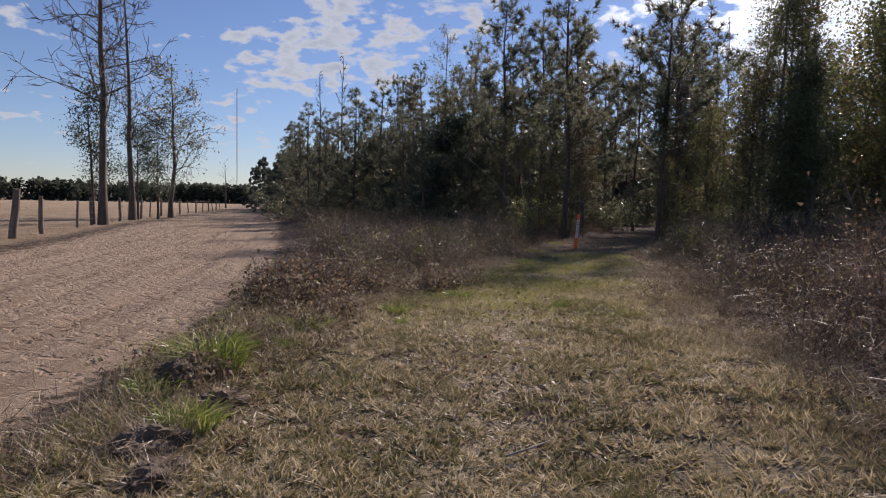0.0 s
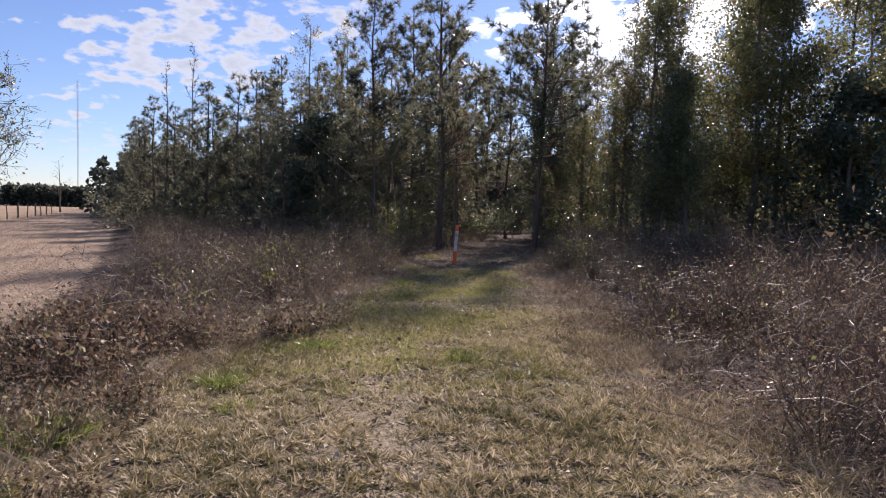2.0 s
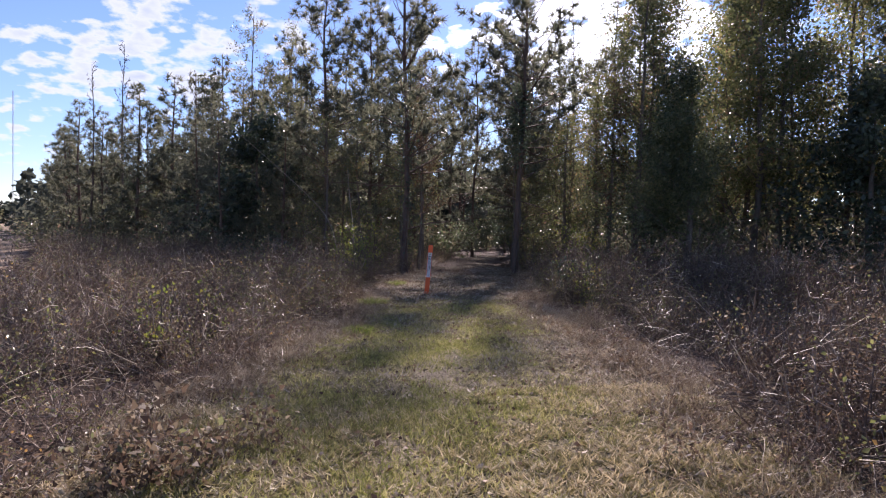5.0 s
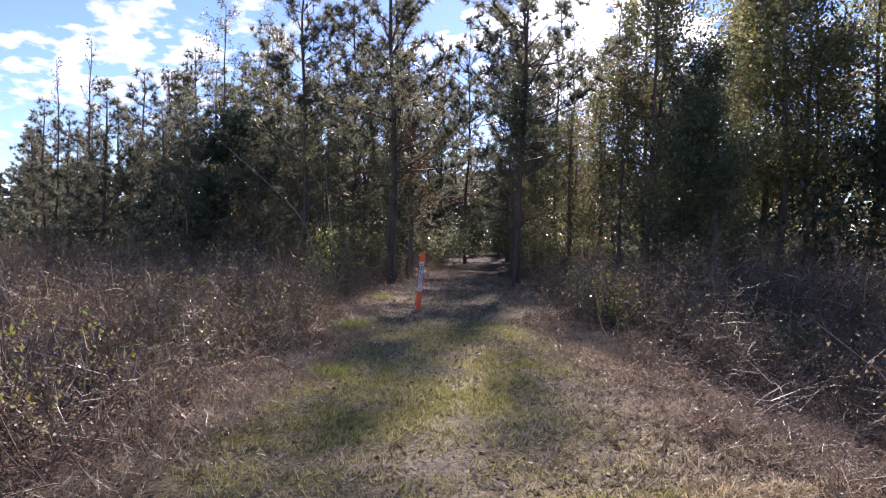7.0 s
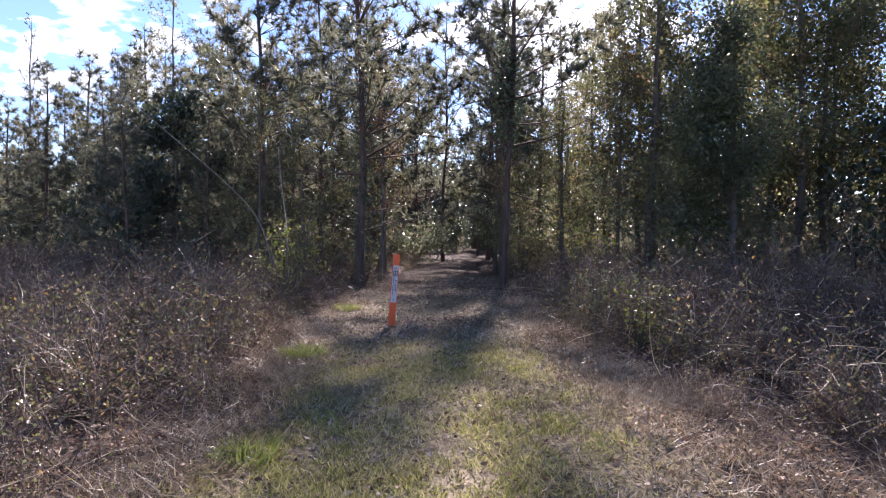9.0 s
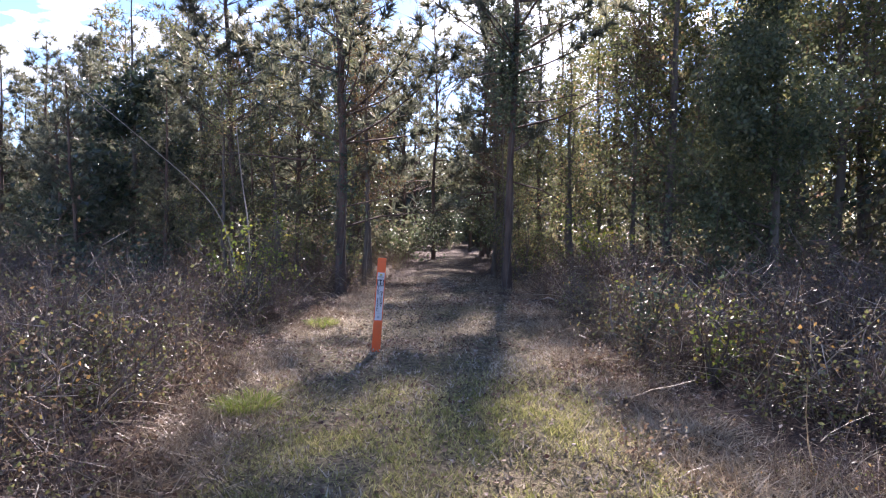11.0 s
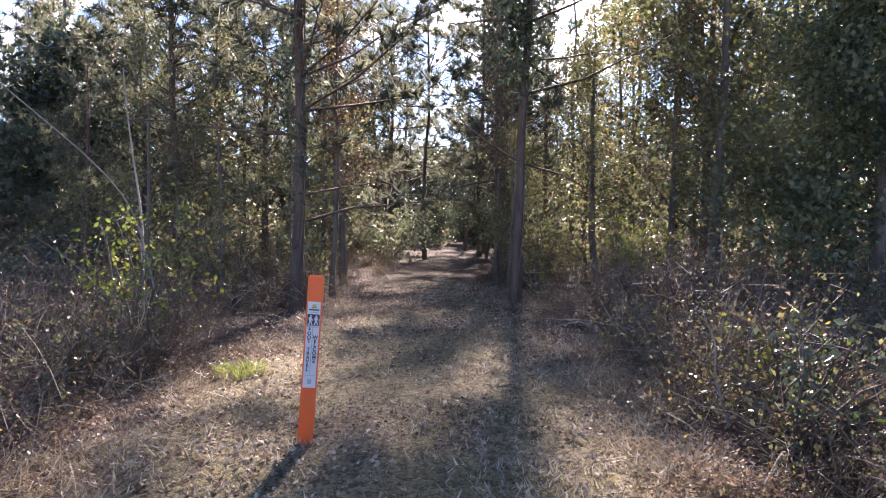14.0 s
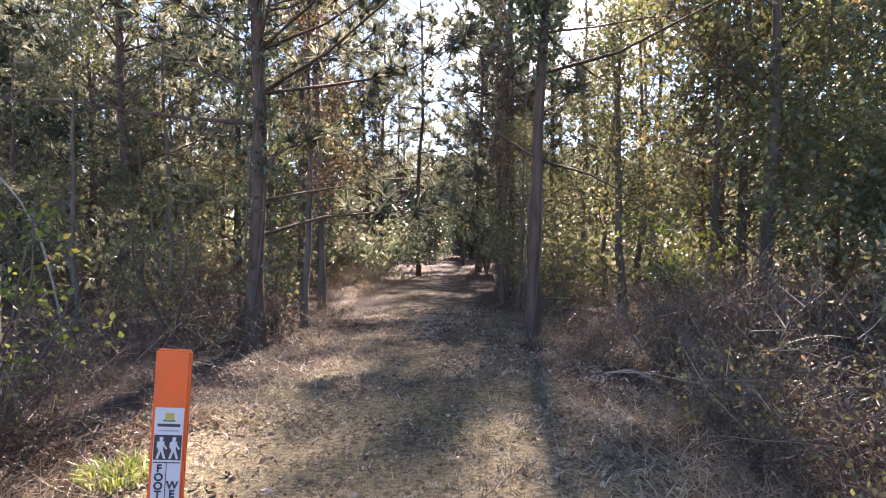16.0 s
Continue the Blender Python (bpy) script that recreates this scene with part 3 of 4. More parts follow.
# ---- forest: the trees that stand at the trail ----
GP = "pines beside the trail"
lab_pine = "young pine with a bare lower trunk and tufted green needles"
hero = [
    put(pine(11, 11.5, 0.085, 0.47, 1.5, 1.35), 8.45, 27.4),
    put(pine(12, 11.5, 0.098, 0.28, 1.4), 4.65, 28.1, 40),
    put(pine(13, 12.0, 0.085, 0.38, 1.25, 1.45), 10.95, 33.4, 80),
    put(pine(14, 12.5, 0.075, 0.5, 0.8), 11.2, 41.5),
    put(pine(15, 12.0, 0.10, 0.22, 1.5, 1.4), 2.4, 34.0, 120),
    put(pine(16, 12.5, 0.10, 0.22, 1.5, 1.4), 4.8, 38.0, 60),
]
for o in hero:
    tagged(o, lab_pine, "tree", GP)
full = [tagged(put(pine(17 + k, 10.0, 0.11, 0.05, 1.3, 1.45, 0.36, 18, 0.045), px, py), "bushy young pine with green needles down to the ground", "tree", "bushy pines along the road") for k, (px, py) in enumerate(((-13.3, 58.0), (-8.2, 50.5)))]
copies(full, [(x, y, s) for x, y, s in ((-11.2, 55.5, 0.9), (-15.0, 61.5, 0.85), (-16.8, 67, 0.95), (-18.6, 74, 1.0), (-21.4, 82, 0.95), (-24.5, 92, 1.0), (-5.8, 49.5, 1.05), (-3.0, 45.5, 0.95), (-1.4, 41.5, 0.9), (-12.0, 64, 1.0), (-14.5, 72, 1.0),
                                        (-28, 103, 1.0), (2.9, 32.0, 0.42), (0.6, 33.0, 0.55), (-1.8, 34.2, 0.6), (1.6, 36.2, 0.75), (-3.4, 40, 0.7), (27, 18, 1.1), (33, 12, 1.1), (18, 34, 1.1))], 4)
# the last four of the first row are added pines, to shade the trail
more = [(7.2, 38.5), (6.2, 45), (9.0, 49), (13.5, 52), (0.5, 41), (1.0, 50), (-5.0, 55), (-9.0, 59), (14.8, 38), (16.5, 33), (15.5, 44), (20, 40), (22, 47), (18.5, 52), (24.5, 27), (14.1, 42.8), (13.5, 39.4), (15.6, 46.0), (10.2, 43.4),
        (22.5, 58), (16, 60), (11, 58), (5, 58), (-1, 60), (-6, 66), (13, 66), (7, 66), (-2.5, 46.5), (3.2, 46.8), (-0.6, 54), (7.4, 52), (-3.8, 51.5), (2.4, 55.5), (10.6, 47.5), (4.6, 49.0)]
near_row = [p for p in more if p[1] < 44]
copies([hero[1], hero[2], hero[4], hero[5], hero[3]], [(x, y, None) for x, y in near_row], 5, 0.85, 1.1)
deep = [tagged(put(pine(191 + k, 12.0, 0.10, 0.25, 1.0, 1.35, 0.38, 12, 0.075), px, py), lab_pine, "tree", "pines deep in the wood") for k, (px, py) in enumerate(((6.2, 45.0), (13.4, 52.2)))]
copies(deep, [(x, y, None) for x, y in more if y >= 44 and (x, y) not in ((6.2, 45), (13.5, 52))], 10, 0.85, 1.1)

olive = [tagged(leafy_tree("leafy_tree", 21 + k, h, 0.08, LEAF_OLIVE, GREY_BARK, per=42, size=0.08, spread=0.22, limbs_n=18, first=0.1, reach=0.28, sub=6), "slender leafy tree with small olive green leaves", "tree", "leafy trees in the wood")
         for k, h in enumerate((6.0, 7.5, 9.0))]
put(olive[0], 11.1, 29.0)
put(olive[1], 6.0, 34.0, 30)
put(olive[2], 14.0, 32.5, 80)
copies(olive, [(x, y, s) for x, y, s in ((12.6, 35.5, 0.8), (3.4, 31.0, 0.75), (0.8, 37.5, 0.9), (5.2, 31.6, 0.7), (-3.5, 49.5, 0.9), (-6.8, 53, 0.9), (-10.5, 57, 0.8), (8.0, 44, 0.8), (15.5, 48, 0.9), (10.2, 54, 0.9), (1.6, 45, 1.0), (19, 45, 1.0), (4.4, 51, 0.9), (17.0, 39, 1.0), (2.2, 30.2, 0.6), (9.6, 30.2, 0.6), (12.2, 31.2, 0.75))], 6)

BIG = "tall broad leafy tree with small sunlit olive leaves"
put(tagged(leafy_tree("large_leafy_tree", 25, 11.5, 0.12, LEAF_OLIVE, GREY_BARK, per=52, size=0.10, spread=0.33, limbs_n=28, first=0.1, reach=0.31, sub=7), BIG, "tree", "broad leafy trees at the wood's edge"), 13.4, 28.0)
big = [tagged(leafy_tree("large_leafy_tree", 26, 13.0, 0.13, LEAF_OLIVE, GREY_BARK, per=56, size=0.15, spread=0.38, limbs_n=26, first=0.1, reach=0.32, sub=7), BIG, "tree", "broad leafy trees at the wood's edge")]
put(big[0], 17.0, 26.0, 60)
copies(big, [(x, y, s) for x, y, s in ((21.0, 21.5, 1.0), (25.5, 17.0, 1.0), (19.8, 30.0, 1.05), (30, 11.5, 1.0), (24.5, 24, 1.0), (15.6, 30.8, 0.95), (18.6, 26.5, 0.9), (20.6, 32.5, 1.05), (23, 28.0, 1.05), (27, 31, 1.1), (27.5, 22, 1.05), (24.5, 35, 1.1), (29.5, 27, 1.1), (31.5, 19.5, 1.1), (25.6, 26.5, 1.0))], 12)

dark = [tagged(leafy_tree("evergreen_tree", 31 + k, h, 0.12, LEAF_MID if k == 1 else LEAF_DARK, GREY_BARK, per=p, size=z, spread=0.27, limbs_n=22, first=0.04, reach=w, sub=7, rise=0.3), "dense dark evergreen tree with foliage down to the ground", "tree", "evergreens at the wood's edge")
        for k, (h, w, p, z) in enumerate(((5.8, 0.46, 42, 0.19), (6.2, 0.44, 140, 0.095), (6.2, 0.50, 42, 0.19)))]
put(dark[0], -0.6, 36.0)
put(dark[1], 12.9, 24.0)
put(dark[2], 18.2, 22.4)
copies([dark[0], dark[2]], [(x, y, s) for x, y, s in ((21.8, 18.6, 0.95), (25.8, 14.2, 0.9), (-4.8, 46.5, 0.7), (-8.8, 54.5, 0.7), (16.4, 57, 0.8), (12.2, 62, 0.8), (20.5, 60, 0.8), (29.5, 8.8, 1.0), (2.5, 48, 0.8), (22, 36, 0.9), (34, 4, 1.0), (18.6, 54.5, 0.6), (20.6, 57, 0.7), (16.0, 53.5, 0.5))], 7)

thin = [tagged(leafy_tree("half_bare_tree", 41 + k, h, 0.07, LEAF_RUST if k else LEAF_OLIVE, GREY_BARK, per=p, size=0.085, spread=0.12, limbs_n=18, first=0.3, reach=0.22, sub=6, rise=1.3, forks=1), "thin half-bare tree with small scattered leaves", "tree", "half-bare trees in the wood")
        for k, (h, p) in enumerate(((11.5, 12), (7.5, 8)))]
put(thin[0], -0.6, 38.8)
put(thin[1], 12.6, 28.4)
copies(thin, [(x, y, s) for x, y, s in ((1.4, 39.5, 0.95), (5.5, 29.6, 0.85), (15.6, 34, 1.1), (6.2, 32.2, 1.1), (8.8, 46, 1.0), (10.0, 31.8, 0.8), (19.5, 27, 1.1), (3.2, 41, 1.2))], 8)
naked = [put(tagged(bare_tree(51, 13.5, 0.09, limbs_n=22, first=0.35, reach=0.13, sub=5, rise=2.6, forks=2, twig=0.010), "bare grey tree with upright twigs", "tree", "bare trees in the wood"), -9.6, 54.0)]
copies(naked, [(-11.9, 55, 0.9), (-5.0, 52, 0.85), (12.6, 37.5, 0.9), (14.2, 35.2, 0.85)], 9)


def far_woods(name, pts, n, h, size, seed, label, per=55):
    """A long low belt of tree tops made of small clumps."""
    rng = np.random.default_rng(seed)
    s = Soup()
    pts = np.array(pts, float)
    for _ in range(n):
        u = rng.uniform(0, len(pts) - 1.001)
        p = along(pts, u / (len(pts) - 1)) + rng.normal(size=2) * 3.0
        hh = h * rng.uniform(0.75, 1.05)
        k = per
        z = hh * rng.uniform(0.0, 1, k) ** 0.8
        rr = 2.3 * (1.05 - z / hh) + 0.4
        a = rng.uniform(0, 2 * np.pi, k)
        c = np.column_stack([p[0] + rr * np.cos(a) * rng.uniform(0.4, 1, k), p[1] + rr * np.sin(a), z])
        s.add(*leaves(c, size, rng, broad=0.5))
    return tagged(new(name, s.mesh(name, [FAR_LEAF])), label, "woods", kind="stuff")


far_woods("far_woods", [(-330, 60), (-280, 160), (-200, 240), (-120, 290), (-70, 310), (-20, 300)], 1000, 8.6, 1.15, 61, "dark belt of distant pine woods beyond the field", 60)
far_woods("wood_behind", [(40, 2), (44, 22), (42, 45), (34, 64), (22, 76), (6, 76), (-8, 76), (-22, 96), (-34, 128)], 260, 8.5, 0.85, 62, "dense dark wood closing the view behind the trees", 120)


# ---- brush ----
def scraps(c, size, rng):
    """A shrivelled three-cornered leaf at each point c."""
    a = unit(rng.normal(size=c.shape))
    b = unit(np.cross(a, rng.normal(size=c.shape)))
    z = size * rng.uniform(0.6, 1.4, (len(c), 1))
    return np.stack([c, c + a * z + b * z * 0.3, c + a * z * 0.55 - b * z * 0.45], 1).reshape(-1, 3), np.arange(len(c) * 3).reshape(-1, 3)


def bramble(seed, h, w, stems, n_leaf, size, twigs=70, n_dead=0, dead_size=0.032):
    """Stems that lean through one another, twigs, green leaves and shrivelled ones."""
    rng = np.random.default_rng(seed)
    s, c = Soup(), []
    for _ in range(stems):
        az, r0 = rng.uniform(0, 2 * np.pi), rng.uniform(0, 0.5) * w
        p = bent((r0 * np.cos(az), r0 * np.sin(az), -0.03), (rng.normal() * 0.5, rng.normal() * 0.5, 1), h * rng.uniform(0.6, 1.2), rng, 3, 0.28, -0.07)
        s.add(*tube(p, np.array([0.007, 0.006, 0.0045, 0.003]) * rng.uniform(0.7, 1.3), 3), 0)
        c += [along(p, a) for a in rng.uniform(0.15, 1, 9)]
    c = np.array(c)
    t = c[rng.integers(0, len(c), twigs)]
    s.add(*burst(t, np.tile((0, 0, 0.6), (twigs, 1)), 1, 0.30, 0.009, rng), 0)
    q = c[rng.integers(0, len(c), n_leaf)] + rng.normal(size=(n_leaf, 3)) * 0.11
    q[:, 2] = np.abs(q[:, 2]) + 0.01
    s.add(*leaves(q, size, rng), 1)
    if n_dead:
        q = c[rng.integers(0, len(c), n_dead)] + rng.normal(size=(n_dead, 3)) * 0.14
        q[:, 2] = np.abs(q[:, 2]) + 0.01
        s.add(*scraps(q, dead_size, rng), 2)
    return s.arrays()


BR = [bramble(70 + k, 1.2, 1.0, 12, 45, 0.044, 150, 430) for k in range(7)]
GREEN_BR = [bramble(270 + k, 1.15, 1.0, 10, 150, 0.045, 120, 240) for k in range(5)]


def thicket(name, places, mats, label, seed, kinds):
    rng = np.random.default_rng(seed)
    s = Soup()
    for k, (x, y, sc) in enumerate(places):
        v, f, m = kinds[k % len(kinds)]
        a = rng.uniform(0, 2 * np.pi)
        R = np.array([[np.cos(a), -np.sin(a), 0], [np.sin(a), np.cos(a), 0], [0, 0, 1]])
        s.add(v @ R.T * np.array([sc, sc, sc * rng.uniform(0.8, 1.15)]) + (x, y, float(height(x, y))), f, m)
    return tagged(new(name, s.mesh(name, mats)), label, "brush", kind="stuff")


def scatter(n, box, keep, seed):
    rng = np.random.default_rng(seed)
    x, y = rng.uniform(box[0], box[1], n), rng.uniform(box[2], box[3], n)
    ok = rng.uniform(0, 1, n) < keep(x, y)
    return x[ok], y[ok]


def left_brush(x, y):
    inside = smooth(trail_left(y) - x, 0.0, 0.5) * smooth(x - road_right(y), 0.7, 1.5)
    return inside * smooth(y, 7.0, 9.5) * (1 - smooth(y, 15, 30) * 0.4) * (1 - smooth(y, 36, 46) * 0.7)


def right_brush(x, y):
    return smooth(x - trail_right(y), 0.1, 0.6) * smooth(y, 4.2, 6.6) * (1 - 0.55 * smooth(y, 25, 33)) * (1 - 0.95 * smooth(x - trail_right(y), 3.5, 9))


rb = np.random.default_rng(80)
BRUSH_MATS, GREEN_MATS = [BRAMBLE_STEM, BRAMBLE_LEAF, DEAD_LEAF], [BRAMBLE_STEM, BRIAR, DEAD_LEAF]


def brush(x, y, size, label, seed):
    """Brown bramble near the road, greener towards the wood."""
    mix = np.random.default_rng(seed).uniform(0, 1, len(x)) < 0.15 + 0.45 * smooth(y, 11, 19) + 0.5 * lumps(y, x, 0.45)
    spots = [(a, b, size(a, b) * (0.92 + 0.38 * float(lumps(a, b, 0.55)))) for a, b in zip(x, y)]
    thicket("bramble_thicket", [p for p, m in zip(spots, mix) if not m], BRUSH_MATS, "tangled brown " + label, seed, BR)
    thicket("bramble_thicket", [p for p, m in zip(spots, mix) if m], GREEN_MATS, "tangled olive green " + label, seed + 1, GREEN_BR)


x, y = scatter(2500, (-14, 12, 7, 46), left_brush, 81)
brush(x, y, lambda a, b: rb.uniform(0.65, 1.05) * (0.5 + 0.5 * float(smooth(trail_left(b) - a, 0.1, 1.5))), "bramble and dead weeds beside the trail", 82)
x, y = scatter(3000, (2, 24, 1, 46), right_brush, 83)
brush(x, y, lambda a, b: rb.uniform(0.75, 1.15) * (1.02 - 0.15 * float(smooth(b, 20, 26))) * (0.45 + 0.55 * float(smooth(a - trail_right(b), 0.2, 1.6))), "bramble and withered weeds along the wood", 84)


# low dead weeds on the bank, and green briars among the brown
LOW = [bramble(170 + k, 1.1, 1.3, 7, 30, 0.11, 60, 110, 0.11) for k in range(4)]


def bank(x, y):
    return (x > road_right(y) + 0.3) * smooth(trail_left(y) + 0.9 - x, 0, 0.8) * (0.4 + 0.6 * smooth(y, 4, 8)) * np.clip(0.45 + 1.3 * lumps(x, y, 1.1), 0.05, 1)


x, y = scatter(900, (-3.2, 1.5, 2.6, 11), bank, 87)
thicket("bank_weeds", [(a, b, rb.uniform(0.14, 0.34) * (1 + 0.6 * float(smooth(b, 6, 9)))) for a, b in zip(x, y)], BRUSH_MATS, "low dead weeds and thatch on the road bank", 88, LOW)


def skirt(x, y):
    p, q = trail_left(y) - x, x - trail_right(y)
    right = smooth(q, -1.0, 0.1) * (1 - smooth(q, 0.6, 1.1))
    left = smooth(p, -0.25, 0.3) * (1 - smooth(p, 0.7, 1.2)) * smooth(y, 9, 11)
    return (right + left) * np.clip(0.4 + 1.4 * lumps(x, y, 1.3), 0.06, 1) * (1 - 0.5 * smooth(y, 28, 36))


x, y = scatter(2500, (-2, 14, 1.4, 38), skirt, 187)
thicket("edge_weeds", [(a, b, rb.uniform(0.11, 0.32)) for a, b in zip(x, y)], BRUSH_MATS, "low brown withered weeds along the trail's edge", 188, LOW)


def briar_band(x, y):
    p, q = trail_left(y) - x, x - trail_right(y)
    return (smooth(p, 0.5, 1.2) * (1 - smooth(p, 2.5, 4.5)) * smooth(x - road_right(y), 1.0, 1.6) + smooth(q, 0.5, 1.2) * (1 - smooth(q, 2.5, 4.5))) * smooth(y, 8, 11) * (1 - smooth(y, 23, 27)) * np.clip(0.4 + 1.2 * lumps(x, y, 0.6), 0, 1)


x, y = scatter(900, (-5, 12, 8, 27), briar_band, 89)
thicket("briar_thicket", [(a, b, rb.uniform(0.7, 1.0)) for a, b in zip(x, y)], [BRAMBLE_STEM, BRIAR], "green and yellowing briars among dead weeds", 90, [bramble(175 + k, 1.05, 0.9, 10, 210, 0.046, 20) for k in range(3)])


def stalks(name, n, box, keep, seed, label, lo, hi, top=0.35):
    """Dead stalks that lean and lie across one another."""
    x, y = scatter(n, box, keep, seed)
    rng = np.random.default_rng(seed)
    s = Soup()
    for a, b in zip(x, y):
        az, ln = rng.uniform(0, 2 * np.pi), rng.uniform(lo, hi)
        up = abs(rng.normal()) * 0.5 + 0.05
        p = bent((a, b, float(height(a, b)) + rng.uniform(0, top)), (np.cos(az), np.sin(az), up), ln, rng, 3, 0.16, -0.12)
        p[:, 2] = np.maximum(p[:, 2], height(p[:, 0], p[:, 1]) + 0.01)
        s.add(*tube(p, np.array([1.0, 0.9, 0.7, 0.4]) * rng.uniform(0.002, 0.005), 3))
    return tagged(new(name, s.mesh(name, [STRAW])), label, "stalks", kind="stuff")


def stalk_band(x, y):
    p, q = trail_left(y) - x, x - trail_right(y)
    return (np.exp(-((p - 1.0) / 0.6) ** 2) * smooth(y, 6, 9) * (x > road_right(y) + 0.5) + np.exp(-((q - 1.1) / 0.7) ** 2)) * (1 - smooth(y, 24, 30))


def stalk_top(x, y):
    p, q = trail_left(y) - x, x - trail_right(y)
    return (smooth(p, 0.5, 1.0) * (1 - smooth(p, 2.2, 4)) * smooth(y, 8, 10) * (x > road_right(y) + 1.0) + smooth(q, 0.0, 0.8) * (1 - smooth(q, 2.5, 4))) * (1 - smooth(y, 22, 30)) * np.clip(0.5 + lumps(x, y, 0.9), 0.1, 1)


stalks("leaning_dead_stalks", 4200, (-4, 12, 2.2, 30), stalk_top, 181, "long pale dead stalks leaning through the brush", 0.35, 0.85, 0.8)
stalks("dead_stalk_litter", 6500, (-4, 12, 2, 30), stalk_band, 180, "pale dead stalks leaning and lying along the brush", 0.2, 0.7)


def underwood(x, y):
    gap = np.maximum(trail_left(y) - x, x - trail_right(y))
    front = np.where(x < trail_left(y), y - 30 - 0.9 * np.clip(3 - x, 0, 30), y + 0.7 * (x - 10) - 27)
    return smooth(gap, 0.7, 1.6) * smooth(front, 0, 2) * (1 - smooth(y, 56, 66))


UW = [bramble(75 + k, 2.6, 1.8, 10, 250, 0.17, 30) for k in range(4)]
x, y = scatter(420, (-16, 30, 20, 66), underwood, 85)
thicket("underwood", [(a, b, rb.uniform(0.55, 1.25)) for a, b in zip(x, y)], [GREY_BARK, LEAF_UNDER], "dense olive undergrowth between the trunks of the wood", 86, UW)


# ---- grass ----
def blades(name, n, box, keep, length, width, mat, label, seed, flat=0.6):
    x, y = scatter(n, box, keep, seed)
    rng = np.random.default_rng(seed + 1)
    c = np.column_stack([x, y, height(x, y) - 0.005])
    way = unit(np.column_stack([rng.normal(size=(len(x), 2)) * flat, np.ones(len(x))]))
    side = unit(np.cross(way, rng.normal(size=c.shape))) * (width / 2) * rng.uniform(0.6, 1.3, (len(x), 1))
    ln = length * rng.uniform(0.4, 1.3, (len(x), 1))
    v = np.stack([c - side, c + side, c + way * ln], 1).reshape(-1, 3)
    return tagged(new(name, Soup().add(v, np.arange(len(v)).reshape(-1, 3)).mesh(name, [mat])), label, "grass", kind="stuff")


def across(x, y):
    return (x - trail_left(y)) / (trail_right(y) - trail_left(y))


def on_trail(x, y):
    worn = 1 - 0.7 * np.exp(-((across(x, y) - 0.48 - 0.03 * np.sin(y * 0.5)) / 0.10) ** 2)
    clump = np.clip(0.45 + 1.4 * lumps(x, y, 8.0) + 0.6 * lumps(y, x, 1.4), 0.03, 1)
    return smooth(x - trail_left(y), -0.6 - 0.8 * (1 - smooth(y, 6, 10)), 0.1) * (1 - smooth(x - trail_right(y), -0.1, 0.8)) * (1 - 0.75 * smooth(y, 16, 26)) * clump * worn * (x > road_right(y) + 0.3)


def green_zone(x, y):
    return smooth(across(x, y), -0.05, 0.15) * (1 - smooth(across(x, y), 0.75, 1.0)) * smooth(y, 6.5, 10) * (1 - smooth(y, 17, 21)) * np.clip(0.75 + lumps(x, y, 0.7), 0, 1)


def green_spots(x, y):
    return green_zone(x, y) * np.clip(0.6 + 0.8 * lumps(x, y, 4.0), 0.1, 1)


def dry_spots(x, y):
    return on_trail(x, y) * (1 - 0.65 * green_zone(x, y))


blades("turf", 1300000, (-3, 8.5, 1.2, 12), dry_spots, 0.085, 0.013, TURF, "short dry straw-coloured grass on the trail", 91, 1.7)
blades("turf", 520000, (-1, 12, 12, 32), dry_spots, 0.08, 0.013, TURF_GREY, "short dry grass among leaves on the shaded trail", 97, 1.0)
blades("green_turf", 650000, (-2, 7, 6, 21), green_spots, 0.06, 0.010, TURF_GREEN, "short yellow-green grass in the middle of the trail", 98, 0.8)


def on_edge(x, y):
    p, q = x - trail_left(y), x - trail_right(y)
    return (np.exp(-((p + 0.1) / 0.45) ** 2) + np.exp(-((q - 0.2) / 0.55) ** 2)) * (1 - 0.5 * smooth(y, 22, 34)) * np.clip(0.5 + lumps(x, y, 1.5), 0, 1)


blades("straw_grass", 700000, (-4, 10, 1.2, 30), on_edge, 0.22, 0.008, STRAW, "flattened dry straw grass at the edge of the brush", 93, 1.8)


def on_verge(x, y):
    o = x - road_right(y)
    return np.exp(-((o - 0.35 + 0.5 * lumps(x, y, 0.8)) / 0.4) ** 2) * (1 - smooth(y, 9, 12)) * np.clip(0.5 + lumps(x, y, 2.2), 0, 1)


blades("verge_grass", 60000, (-4.5, -1, 0.8, 12), on_verge, 0.12, 0.008, TURF_GREEN, "rough green and straw grass on the road's verge", 101, 1.0)


def litter_cover(x, y):
    p, q = trail_left(y) - x, x - trail_right(y)
    return np.clip(0.28 + 0.4 * smooth(y, 17, 22) + 0.5 * (1 - smooth(y, 5, 10)) + 0.7 * smooth(np.maximum(p, q), -0.8, 0.3), 0, 1) * np.clip(0.5 + lumps(x, y, 1.3), 0.1, 1) * (0.8 + 0.2 * smooth(y, 10, 20)) * (x > road_right(y) + 0.3) * (1 - smooth(np.maximum(p, q), 1.2, 2.5))


x, y = scatter(330000, (-4, 13, 1.0, 31), litter_cover, 95)
rl = np.random.default_rng(96)
c = np.column_stack([x, y, height(x, y) + 0.008 + rl.uniform(0, 0.02, len(x))])
flat = rl.normal(size=c.shape) * (1, 1, 0.3)
tagged(new("fallen_leaves", Soup().add(*leaves(c, 0.033 * rl.uniform(0.45, 1.6, (len(c), 1)), rl, way=unit(flat) * 3)).mesh("fallen_leaves", [LITTER])), "scattered fallen brown leaves on the ground", "leaves", kind="stuff")


